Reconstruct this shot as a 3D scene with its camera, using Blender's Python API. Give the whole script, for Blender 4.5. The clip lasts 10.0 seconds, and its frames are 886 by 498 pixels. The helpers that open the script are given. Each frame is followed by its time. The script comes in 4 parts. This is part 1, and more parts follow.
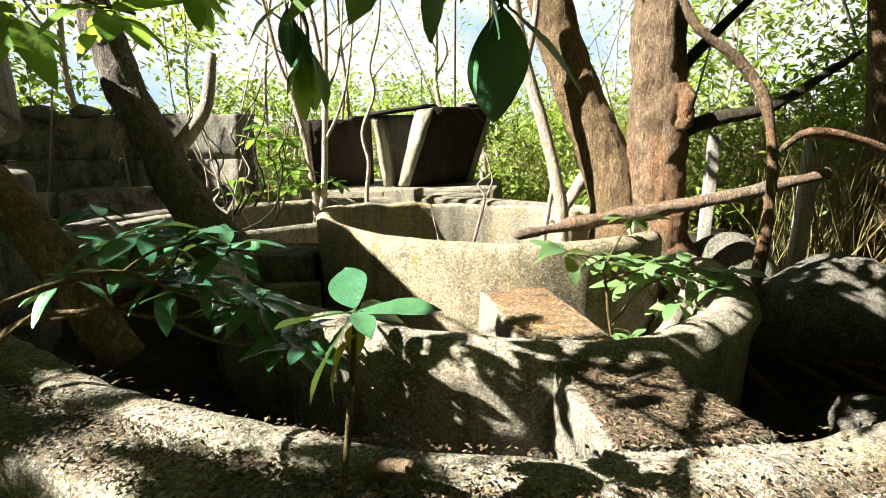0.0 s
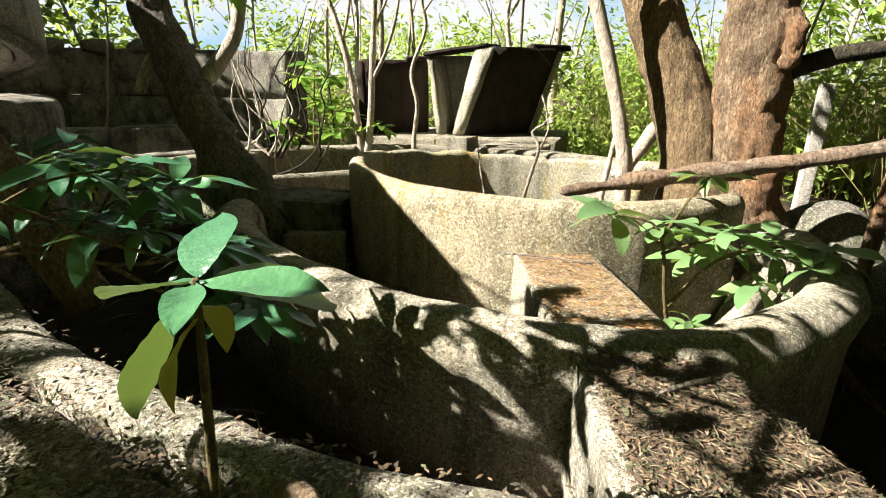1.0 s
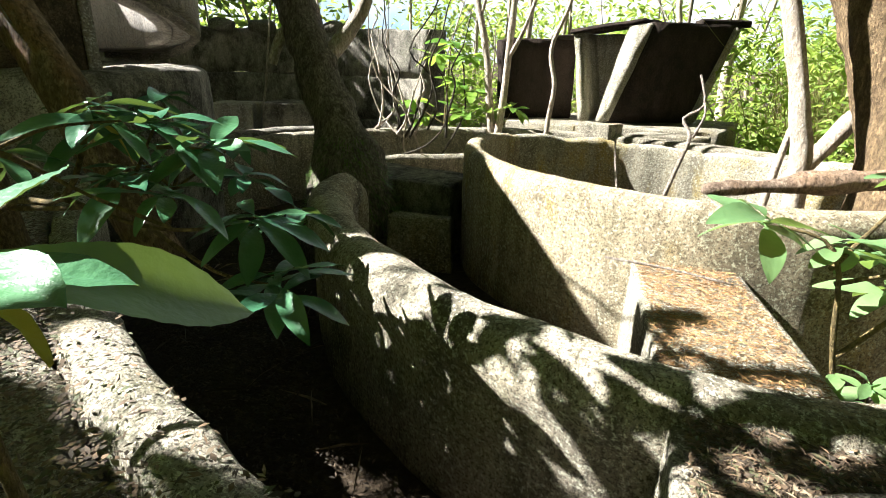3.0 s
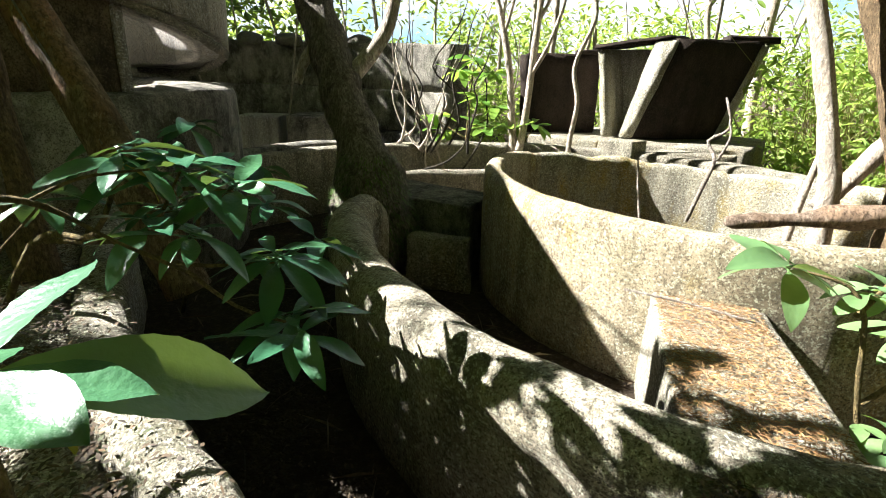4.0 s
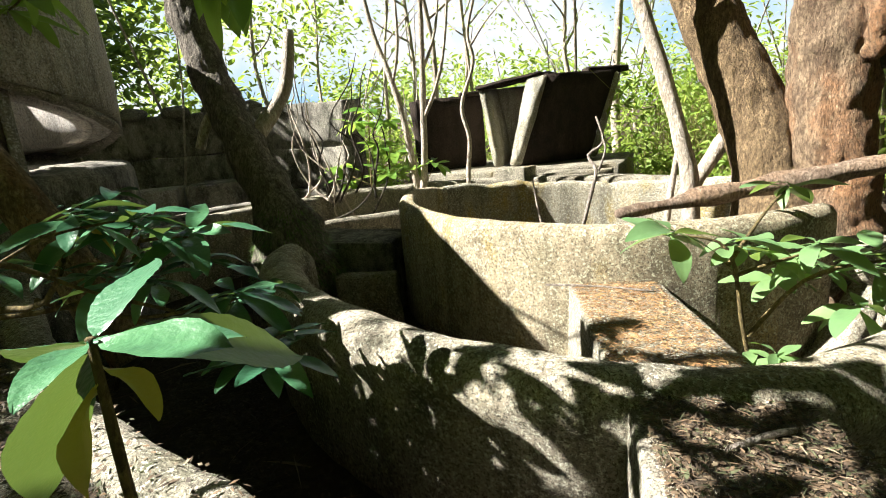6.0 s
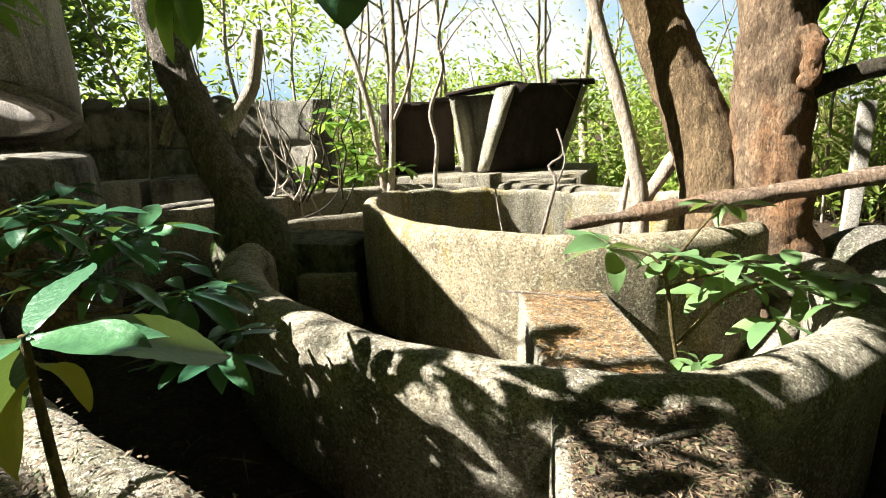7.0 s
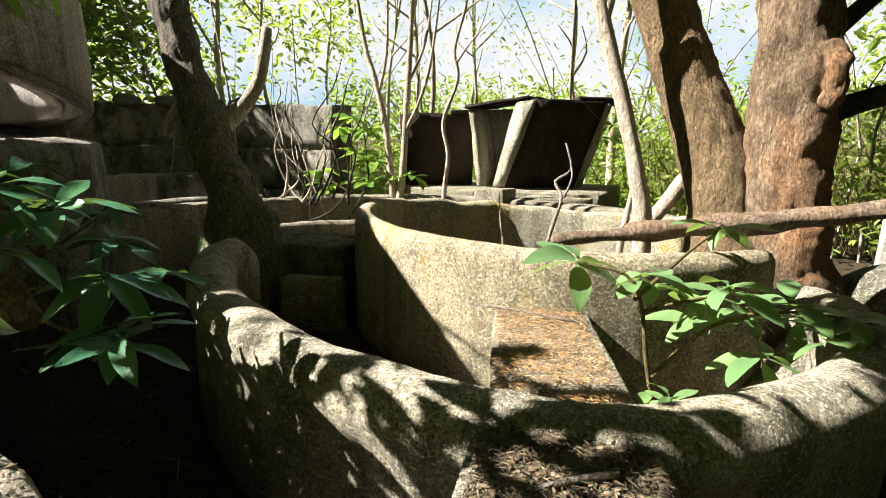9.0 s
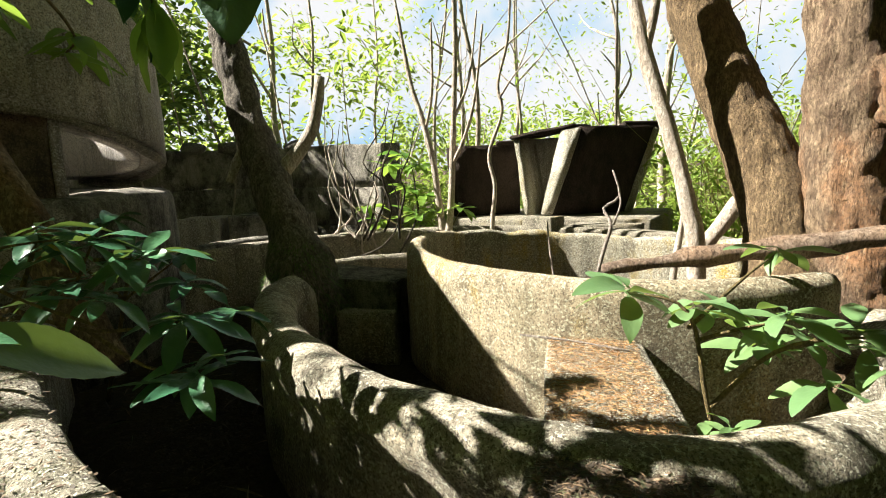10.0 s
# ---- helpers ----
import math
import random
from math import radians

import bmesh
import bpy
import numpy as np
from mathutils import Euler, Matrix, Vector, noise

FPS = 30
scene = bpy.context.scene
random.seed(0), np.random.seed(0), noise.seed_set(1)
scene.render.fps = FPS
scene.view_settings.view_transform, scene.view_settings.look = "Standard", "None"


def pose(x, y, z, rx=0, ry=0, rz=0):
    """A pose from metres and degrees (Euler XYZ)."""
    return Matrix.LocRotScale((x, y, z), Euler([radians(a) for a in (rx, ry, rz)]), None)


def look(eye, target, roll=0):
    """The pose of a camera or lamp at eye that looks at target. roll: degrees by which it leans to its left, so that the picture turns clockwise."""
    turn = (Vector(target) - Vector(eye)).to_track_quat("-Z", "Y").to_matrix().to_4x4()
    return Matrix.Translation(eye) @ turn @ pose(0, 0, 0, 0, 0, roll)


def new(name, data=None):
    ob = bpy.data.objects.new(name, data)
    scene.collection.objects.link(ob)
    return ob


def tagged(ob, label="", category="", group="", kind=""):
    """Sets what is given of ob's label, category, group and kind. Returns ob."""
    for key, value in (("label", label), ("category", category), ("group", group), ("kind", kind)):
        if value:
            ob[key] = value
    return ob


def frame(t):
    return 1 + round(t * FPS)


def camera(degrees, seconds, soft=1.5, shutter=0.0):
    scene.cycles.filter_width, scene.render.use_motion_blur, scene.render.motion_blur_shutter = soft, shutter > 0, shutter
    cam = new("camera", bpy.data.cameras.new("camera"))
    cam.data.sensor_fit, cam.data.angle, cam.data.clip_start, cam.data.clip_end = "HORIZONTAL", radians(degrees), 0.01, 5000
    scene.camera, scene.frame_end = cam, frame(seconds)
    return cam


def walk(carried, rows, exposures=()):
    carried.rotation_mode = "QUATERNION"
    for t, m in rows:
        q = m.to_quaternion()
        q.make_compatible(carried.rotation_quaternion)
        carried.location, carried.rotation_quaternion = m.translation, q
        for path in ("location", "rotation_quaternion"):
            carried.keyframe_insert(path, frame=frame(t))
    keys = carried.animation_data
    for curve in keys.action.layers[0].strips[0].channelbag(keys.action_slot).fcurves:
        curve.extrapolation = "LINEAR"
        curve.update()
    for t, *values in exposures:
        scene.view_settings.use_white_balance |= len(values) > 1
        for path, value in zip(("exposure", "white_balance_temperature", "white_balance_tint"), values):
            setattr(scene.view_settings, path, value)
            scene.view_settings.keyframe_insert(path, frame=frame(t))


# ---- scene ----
from collections import defaultdict

cam = camera(80.0, 10.0, soft=0.65)
# seconds, eye, target, roll
PATH = [
    (0, (0.369, -0.875, 1.698), (0.065, 1.046, 1.231), -0.3),
    (0.5, (0.4, -0.639, 1.64), (-0.026, 1.236, 1.087), 0.4),
    (1, (0.516, -0.403, 1.581), (-0.03, 1.415, 0.95), 0.9),
    (1.5, (0.604, -0.266, 1.564), (-0.04, 1.507, 0.901), 0.9),
    (2, (0.636, -0.193, 1.554), (-0.145, 1.513, 0.86), 0.8),
    (2.5, (0.614, -0.05, 1.481), (-0.326, 1.576, 0.794), 1.1),
    (4, (0.596, 0.032, 1.589), (-0.497, 1.57, 0.926), 1.6),
    (4.5, (0.597, 0.02, 1.701), (-0.585, 1.521, 1.111), 1.7),
    (5, (0.571, -0.119, 1.765), (-0.713, 1.337, 1.286), 1.2),
    (5.5, (0.582, -0.248, 1.627), (-0.544, 1.338, 1.159), -0.7),
    (6, (0.614, -0.215, 1.53), (-0.206, 1.541, 1.038), -4.7),
    (7.5, (0.84, -0.266, 1.578), (0.124, 1.538, 1.097), -1.8),
    (8, (0.942, -0.13, 1.534), (0.204, 1.673, 1.08), -0.4),
    (8.5, (0.919, -0.034, 1.488), (0.15, 1.763, 1.062), 1.3),
    (9, (0.943, -0.008, 1.473), (0.098, 1.754, 1.048), 1.0),
    (9.5, (0.947, 0.0, 1.475), (0.001, 1.715, 1.071), -0.4),
    (10, (0.974, -0.066, 1.509), (-0.046, 1.625, 1.192), -1.9),
]
walk(cam, [(t, look(eye, target, roll)) for t, eye, target, roll in PATH],
     exposures=[(0.0, 2.42, 6500, 10), (1.0, 2.3, 6500, 10), (2.5, 2.72, 6100, 10), (4.5, 2.65, 6000, 10), (5.5, 2.5, 6100, 10), (6.0, 2.42, 6200, 10),
                (7.5, 2.36, 6400, 10), (8.5, 2.28, 6450, 10), (10.0, 2.26, 6450, 10)])

# ---------------------------------------------------------------- light
SUN_AZ, SUN_EL = radians(-155.0), radians(40.0)      # where the sun stands, from +x towards +y
world = bpy.data.worlds.new("sky")
scene.world = world
world.use_nodes = True
wn = world.node_tree
sky = wn.nodes.new("ShaderNodeTexSky")
sky.sky_type, sky.sun_disc = "NISHITA", False
sky.sun_elevation, sky.sun_rotation = SUN_EL, radians(90.0) - SUN_AZ
sky.air_density, sky.dust_density = 1.3, 2.5
wn.nodes["Background"].inputs["Strength"].default_value = 0.004
wn.links.new(sky.outputs["Color"], wn.nodes["Background"].inputs["Color"])
sun_data = bpy.data.lights.new("sun", "SUN")
sun_data.energy, sun_data.angle, sun_data.color = 5.0, radians(0.6), (1.0, 0.94, 0.83)
sun = new("sun", sun_data)
SUN_DIR = Vector((math.cos(SUN_EL) * math.cos(SUN_AZ), math.cos(SUN_EL) * math.sin(SUN_AZ), math.sin(SUN_EL)))
sun.matrix_world = look(SUN_DIR * 40, (0, 0, 0))

# far bright sky low over the woods: a plain glowing backdrop, 300 m off
sky_mat = bpy.data.materials.new("bright_haze")
sky_mat.use_nodes = True
sn = sky_mat.node_tree
glow = sn.nodes.new("ShaderNodeEmission")
cl = sn.nodes.new("ShaderNodeTexNoise")
cl.inputs["Scale"].default_value, cl.inputs["Detail"].default_value = 0.012, 7.0
cl_tc = sn.nodes.new("ShaderNodeTexCoord")
sn.links.new(cl_tc.outputs["Object"], cl.inputs["Vector"])
cl_ramp = sn.nodes.new("ShaderNodeValToRGB")
cl_ramp.color_ramp.elements[0].position, cl_ramp.color_ramp.elements[0].color = 0.4, (0.5, 0.76, 0.98, 1)
cl_ramp.color_ramp.elements[1].position, cl_ramp.color_ramp.elements[1].color = 0.52, (0.98, 0.99, 1.0, 1)
sn.links.new(cl.outputs["Fac"], cl_ramp.inputs["Fac"])
sn.links.new(cl_ramp.outputs["Color"], glow.inputs["Color"])
glow.inputs["Strength"].default_value = 0.2
sn.links.new(glow.outputs[0], sn.nodes["Material Output"].inputs["Surface"])
sky_me = bpy.data.meshes.new("backdrop")
az = [radians(30 + 5 * i) for i in range(31)]
sky_me.from_pydata([(300 * math.cos(a), 300 * math.sin(a), z) for z in (-20, 170) for a in az], [], [(i, i + 1, 32 + i, 31 + i) for i in range(30)])
sky_me.materials.append(sky_mat)
tagged(new("backdrop", sky_me), "bright hazy sky with white cloud behind the woods", "sky", kind="structure")

# ---------------------------------------------------------------- materials
def material(name):
    m = bpy.data.materials.new(name)
    m.use_nodes = True
    nt = m.node_tree
    return m, nt, nt.nodes["Principled BSDF"]


def mixed(nt, fac, a, b, kind="MIX"):
    n = nt.nodes.new("ShaderNodeMix")
    n.data_type, n.blend_type = "RGBA", kind
    for sock, v in ((n.inputs["Factor"], fac), (n.inputs[6], a), (n.inputs[7], b)):
        if isinstance(v, (float, int)):
            sock.default_value = v
        elif isinstance(v, tuple):
            sock.default_value = (*v, 1.0)
        else:
            nt.links.new(v, sock)
    return n.outputs[2]


def grain(nt, scale, detail=6.0, rough=0.6, stretch=(1, 1, 1), lo=0.35, hi=0.65, space="Object", offset=0.0):
    tc = nt.nodes.new("ShaderNodeTexCoord")
    mp = nt.nodes.new("ShaderNodeMapping")
    mp.inputs["Scale"].default_value = stretch
    mp.inputs["Location"].default_value = (offset, offset * 0.7, offset * 0.3)
    nz = nt.nodes.new("ShaderNodeTexNoise")
    nz.inputs["Scale"].default_value, nz.inputs["Detail"].default_value, nz.inputs["Roughness"].default_value = scale, detail, rough
    rp = nt.nodes.new("ShaderNodeMapRange")
    rp.inputs["From Min"].default_value, rp.inputs["From Max"].default_value = lo, hi
    nt.links.new(tc.outputs[space], mp.inputs["Vector"])
    nt.links.new(mp.outputs["Vector"], nz.inputs["Vector"])
    nt.links.new(nz.outputs["Fac"], rp.inputs["Value"])
    return rp.outputs["Result"]


def bumped(nt, bsdf, parts):
    last = None
    for height, strength, dist in parts:
        b = nt.nodes.new("ShaderNodeBump")
        b.inputs["Strength"].default_value, b.inputs["Distance"].default_value, b.invert = abs(strength), dist, strength < 0
        nt.links.new(height, b.inputs["Height"])
        if last is not None:
            nt.links.new(last, b.inputs["Normal"])
        last = b.outputs["Normal"]
    nt.links.new(last, bsdf.inputs["Normal"])


def times(nt, a, b):
    n = nt.nodes.new("ShaderNodeMath")
    n.operation = "MULTIPLY"
    for s, v in zip(n.inputs, (a, b)):
        if isinstance(v, (float, int)):
            s.default_value = v
        else:
            nt.links.new(v, s)
    return n.outputs[0]


def concrete(name, light, dark, lichen=0.5, moss=0.0, yellow=0.0, seed=0.0, speck=1.0, patch=0.0):
    m, nt, bsdf = material(name)
    c = mixed(nt, grain(nt, 2.2, 7, 0.65, offset=seed), tuple(0.72 * v for v in light), light)
    c = mixed(nt, times(nt, grain(nt, 7.0, 8, 0.7, (1, 1, 0.09), 0.47, 0.62, offset=seed + 3), 0.85), c, tuple(0.4 * v for v in light))
    c = mixed(nt, times(nt, grain(nt, 3.0, 9, 0.75, (1, 1, 0.7), 0.62 - 0.3 * lichen, 0.78 - 0.3 * lichen, offset=seed + 7), 0.9), c, dark)
    if yellow:
        c = mixed(nt, times(nt, grain(nt, 2.6, 6, 0.6, (1, 1, 0.5), 0.55 - 0.12 * (yellow > 0.9), 0.72 - 0.14 * (yellow > 0.9), offset=seed + 11), yellow), c, (0.58, 0.4, 0.04))
    if moss:
        c = mixed(nt, times(nt, grain(nt, 4.0, 7, 0.7, lo=0.5, hi=0.66, offset=seed + 17), moss), c, (0.09, 0.12, 0.03))
    fine = grain(nt, 70, 4, 0.7, lo=0.25, hi=0.75)
    if patch:
        c = mixed(nt, times(nt, grain(nt, 5.5, 9, 0.8, (1, 1, 0.6), 0.52, 0.6, offset=seed + 23), patch), c, tuple(0.8 * v for v in light))
    c = mixed(nt, times(nt, grain(nt, 95, 4, 0.8, lo=0.5, hi=0.58, offset=seed), 0.85), c, tuple(0.16 * v for v in light))
    c = mixed(nt, times(nt, grain(nt, 60, 4, 0.8, lo=0.53, hi=0.61, offset=seed + 2), 0.7 * speck), c, tuple(min(0.8, 1.75 * v) for v in light))
    c = mixed(nt, times(nt, grain(nt, 22, 6, 0.75, lo=0.56, hi=0.68, offset=seed + 5), 0.55), c, tuple(0.3 * v for v in light))
    nt.links.new(c, bsdf.inputs["Base Color"])
    bsdf.inputs["Roughness"].default_value = 0.92
    bsdf.inputs["Specular IOR Level"].default_value = 0.2
    bumped(nt, bsdf, [(grain(nt, 6, 6, 0.6), 0.5, 0.02), (fine, 0.95, 0.012), (grain(nt, 190, 2, 0.6), 0.7, 0.005)])
    return m


def bark(name, light, dark, scale=9.0, ridge=0.5, red=None):
    m, nt, bsdf = material(name)
    rid = grain(nt, scale, 8, 0.7, (1, 1, 0.22), 0.36, 0.64)
    fis = grain(nt, scale * 3.2, 5, 0.7, (1, 1, 0.3), 0.42, 0.56)
    c = mixed(nt, rid, dark, light)
    c = mixed(nt, times(nt, fis, 0.55), c, tuple(0.45 * v for v in dark))
    c = mixed(nt, times(nt, grain(nt, 2.0, 5, 0.6, lo=0.5, hi=0.68), 0.6), c, tuple(0.6 * v for v in light))
    if red:
        c = mixed(nt, grain(nt, 2.4, 6, 0.6, (1, 1, 0.5), 0.46, 0.6, offset=4), c, red)
    c = mixed(nt, times(nt, grain(nt, 70, 5, 0.75, (1, 1, 0.6), lo=0.47, hi=0.6), 0.75), c, tuple(0.5 * v for v in dark))
    c = mixed(nt, times(nt, grain(nt, 38, 5, 0.75, (1, 1, 0.5), lo=0.55, hi=0.66, offset=9), 0.5), c, tuple(min(0.8, 1.4 * v) for v in light))
    nt.links.new(c, bsdf.inputs["Base Color"])
    bsdf.inputs["Roughness"].default_value = 0.88
    bsdf.inputs["Specular IOR Level"].default_value = 0.25
    bumped(nt, bsdf, [(rid, ridge, 0.04), (fis, -0.7, 0.012), (grain(nt, 55, 5, 0.7, (1, 1, 0.5)), 0.8, 0.008)])
    return m


def leafy(name, base, alt, gloss=0.35, through_light=0.35, vein=True):
    m, nt, bsdf = material(name)
    info = nt.nodes.new("ShaderNodeObjectInfo")
    geo = nt.nodes.new("ShaderNodeNewGeometry")
    add = nt.nodes.new("ShaderNodeMath")
    add.operation = "ADD"
    nt.links.new(info.outputs["Random"], add.inputs[0])
    nt.links.new(geo.outputs["Random Per Island"], add.inputs[1])
    fr = nt.nodes.new("ShaderNodeMath")
    fr.operation = "FRACT"
    nt.links.new(add.outputs[0], fr.inputs[0])
    c = mixed(nt, fr.outputs[0], base, alt)
    c = mixed(nt, times(nt, grain(nt, 14, 5, 0.6, lo=0.45, hi=0.75), 0.4), c, tuple(0.55 * v for v in base))
    nt.links.new(c, bsdf.inputs["Base Color"])
    bsdf.inputs["Roughness"].default_value = gloss
    bsdf.inputs["Specular IOR Level"].default_value = 0.38
    tr = nt.nodes.new("ShaderNodeBsdfTranslucent")
    nt.links.new(mixed(nt, 0.5, c, (0.45, 0.62, 0.08)), tr.inputs["Color"])
    mx = nt.nodes.new("ShaderNodeMixShader")
    mx.inputs[0].default_value = through_light
    out = nt.nodes["Material Output"]
    nt.links.new(bsdf.outputs[0], mx.inputs[1])
    nt.links.new(tr.outputs[0], mx.inputs[2])
    nt.links.new(mx.outputs[0], out.inputs["Surface"])
    if vein:
        bumped(nt, bsdf, [(grain(nt, 60, 3, 0.5), 0.25, 0.003)])
    return m


def earth(name, a, b, c3, scale=3.0):
    m, nt, bsdf = material(name)
    c = mixed(nt, grain(nt, scale, 8, 0.7), a, b)
    c = mixed(nt, times(nt, grain(nt, 28, 6, 0.75, lo=0.5, hi=0.62), 0.8), c, c3)
    nt.links.new(c, bsdf.inputs["Base Color"])
    bsdf.inputs["Roughness"].default_value = 0.95
    bsdf.inputs["Specular IOR Level"].default_value = 0.15
    bumped(nt, bsdf, [(grain(nt, 18, 7, 0.7), 0.9, 0.03), (grain(nt, 90, 4, 0.7), 0.6, 0.008)])
    return m


def scraps(name, cols):
    """Litter: a colour for each piece."""
    m, nt, bsdf = material(name)
    geo = nt.nodes.new("ShaderNodeNewGeometry")
    ramp = nt.nodes.new("ShaderNodeValToRGB")
    ramp.color_ramp.interpolation = "CONSTANT"
    e = ramp.color_ramp.elements
    while len(e) < len(cols):
        e.new(0.5)
    for i, col in enumerate(cols):
        e[i].position, e[i].color = i / len(cols), (*col, 1)
    nt.links.new(geo.outputs["Random Per Island"], ramp.inputs["Fac"])
    c = mixed(nt, times(nt, grain(nt, 40, 4, 0.6), 0.5), ramp.outputs["Color"], (0.05, 0.035, 0.02))
    nt.links.new(c, bsdf.inputs["Base Color"])
    bsdf.inputs["Roughness"].default_value = 0.8
    return m


M_RING = concrete("ring_concrete", (0.54, 0.48, 0.37), (0.085, 0.078, 0.06), 0.42, 0.15, 0.15, 1.0)
M_TUB = concrete("tub_concrete", (0.6, 0.5, 0.34), (0.14, 0.12, 0.08), 0.47, 0.15, 0.75, 5.0)
M_TUBY = concrete("yellowed_tub_concrete", (0.55, 0.5, 0.38), (0.12, 0.11, 0.08), 0.34, 0.15, 0.85, 6.0)
M_FAR = concrete("far_concrete", (0.36, 0.33, 0.26), (0.1, 0.085, 0.06), 0.45, 0.2, 0.2, 9.0)
# mottled black concrete, darkened further to deepen the shade on the left
M_BLACK = concrete("black_shaded_concrete", (0.5, 0.46, 0.39), (0.014, 0.013, 0.012), 0.7, 0.2, 0.0, 13.0, 0.25, 0.55)
M_DRUM = concrete("drum_concrete", (0.68, 0.62, 0.52), (0.1, 0.092, 0.078), 0.33, 0.15, 0.1, 17.0)
M_PIER = concrete("dark_brown_concrete", (0.26, 0.2, 0.13), (0.03, 0.026, 0.02), 0.6, 0.1, 0.0, 19.0, 0.3, 0.5)
# pale concrete whitened to stand in for sunlight inside the drum
M_LINING_SUN = concrete("sunlit_lining_concrete", (0.82, 0.75, 0.66), (0.5, 0.44, 0.36), 0.05, 0.0, 0.0, 23.0)
M_PALE = concrete("pale_concrete", (0.56, 0.52, 0.45), (0.25, 0.22, 0.18), 0.1, 0.0, 0.2, 21.0)
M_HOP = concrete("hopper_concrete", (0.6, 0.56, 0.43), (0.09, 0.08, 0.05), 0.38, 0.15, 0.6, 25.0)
# hopper concrete for the sunless sides, their shade put into the colour
M_HOP_SHADE = concrete("hopper_shaded_concrete", (0.06, 0.042, 0.032), (0.016, 0.013, 0.011), 0.6, 0.0, 0.0, 27.0, 0.4)
M_LEDGE = concrete("ledge_concrete", (0.5, 0.45, 0.36), (0.11, 0.1, 0.08), 0.4, 0.3, 0.2, 29.0)
M_STONE = concrete("boulder_stone", (0.27, 0.25, 0.21), (0.07, 0.066, 0.06), 0.6, 0.5, 0.0, 33.0)
M_BARK = bark("grey_brown_bark", (0.44, 0.31, 0.17), (0.17, 0.115, 0.065), 24, 1.0)
M_BARKG = bark("grey_fissured_bark", (0.44, 0.39, 0.32), (0.12, 0.1, 0.08), 18, 0.9)
M_BARKR = bark("red_brown_bark", (0.42, 0.31, 0.2), (0.15, 0.095, 0.06), 13, 0.9, (0.34, 0.18, 0.09))
M_BARKL = bark("pale_grey_bark", (0.7, 0.62, 0.52), (0.45, 0.37, 0.29), 7, 0.3)
M_BARKD = bark("dark_mossy_bark", (0.12, 0.1, 0.07), (0.035, 0.03, 0.02), 14, 0.8)
M_LOG = bark("weathered_log", (0.42, 0.33, 0.25), (0.15, 0.1, 0.07), 8, 0.6, (0.3, 0.2, 0.13))
M_TWIG = bark("bleached_twig", (0.5, 0.45, 0.4), (0.28, 0.23, 0.19), 20, 0.3)
M_STEM = bark("green_brown_stem", (0.3, 0.22, 0.09), (0.14, 0.11, 0.05), 20, 0.3)
M_LEAF = leafy("big_leaf", (0.03, 0.105, 0.055), (0.06, 0.16, 0.07), 0.36, 0.1)
M_LEAFM = leafy("matt_leaf", (0.1, 0.19, 0.08), (0.15, 0.24, 0.09), 0.45, 0.3)
M_LEAFY = leafy("sunlit_leaf", (0.1, 0.22, 0.035), (0.2, 0.32, 0.05), 0.4, 0.45)
M_LEAFOLD = leafy("yellow_leaf", (0.42, 0.33, 0.05), (0.35, 0.2, 0.05), 0.5, 0.3)
M_CROWN = leafy("crown_leaf", (0.05, 0.11, 0.022), (0.1, 0.18, 0.035), 0.5, 0.2, False)
M_THICK = leafy("thicket_leaf", (0.14, 0.24, 0.04), (0.3, 0.36, 0.09), 0.55, 0.45, False)
M_DRY = leafy("dry_grass", (0.35, 0.29, 0.13), (0.2, 0.17, 0.07), 0.7, 0.3, False)
M_SOIL = earth("forest_soil", (0.035, 0.025, 0.017), (0.065, 0.048, 0.03), (0.1, 0.075, 0.05))
M_LITTER = scraps("brown_litter", [(0.13, 0.085, 0.05), (0.06, 0.04, 0.025), (0.2, 0.13, 0.075), (0.035, 0.026, 0.018), (0.26, 0.2, 0.13), (0.09, 0.06, 0.035), (0.07, 0.085, 0.035)])
# same litter for the shaded floors, with the shade put into its colours
M_LITTER_SHADE = scraps("shaded_litter", [(0.07, 0.045, 0.03), (0.035, 0.025, 0.018), (0.11, 0.075, 0.045), (0.022, 0.017, 0.013), (0.05, 0.035, 0.022)])
M_NEEDLE = scraps("orange_needles", [(0.36, 0.19, 0.065), (0.26, 0.13, 0.045), (0.46, 0.29, 0.12), (0.18, 0.1, 0.04)])

# ---------------------------------------------------------------- mesh helpers
def finish(name, bm, mat, parent=None, label="", smooth=True):
    me = bpy.data.meshes.new(name)
    bm.normal_update()
    bm.to_mesh(me)
    bm.free()
    me.materials.append(mat)
    if smooth:
        me.polygons.foreach_set("use_smooth", [True] * len(me.polygons))
    ob = new(name, me)
    if parent is not None:
        ob.parent = parent
    if label:
        ob["label"] = label
    return ob


def part(name, bm, mat, parent, label="", smooth=True):
    return finish(name, bm, mat, parent, label, smooth)


def thing(name, label, category, at=(0, 0, 0), group="", kind=""):
    e = new(name)
    e.location = at
    return tagged(e, label, category, group, kind)


def pieces_mesh(name, verts, faces, mat, parent=None, smooth=False):
    me = bpy.data.meshes.new(name)
    me.from_pydata(verts, [], faces)
    me.materials.append(mat)
    if smooth:
        me.polygons.foreach_set("use_smooth", [True] * len(me.polygons))
    ob = new(name, me)
    if parent is not None:
        ob.parent = parent
    return ob


def wob(p, amp, scale, seed=0.0):
    return noise.noise_vector(Vector(p) * scale + Vector((seed, seed * 0.37, seed * 1.7))) * amp


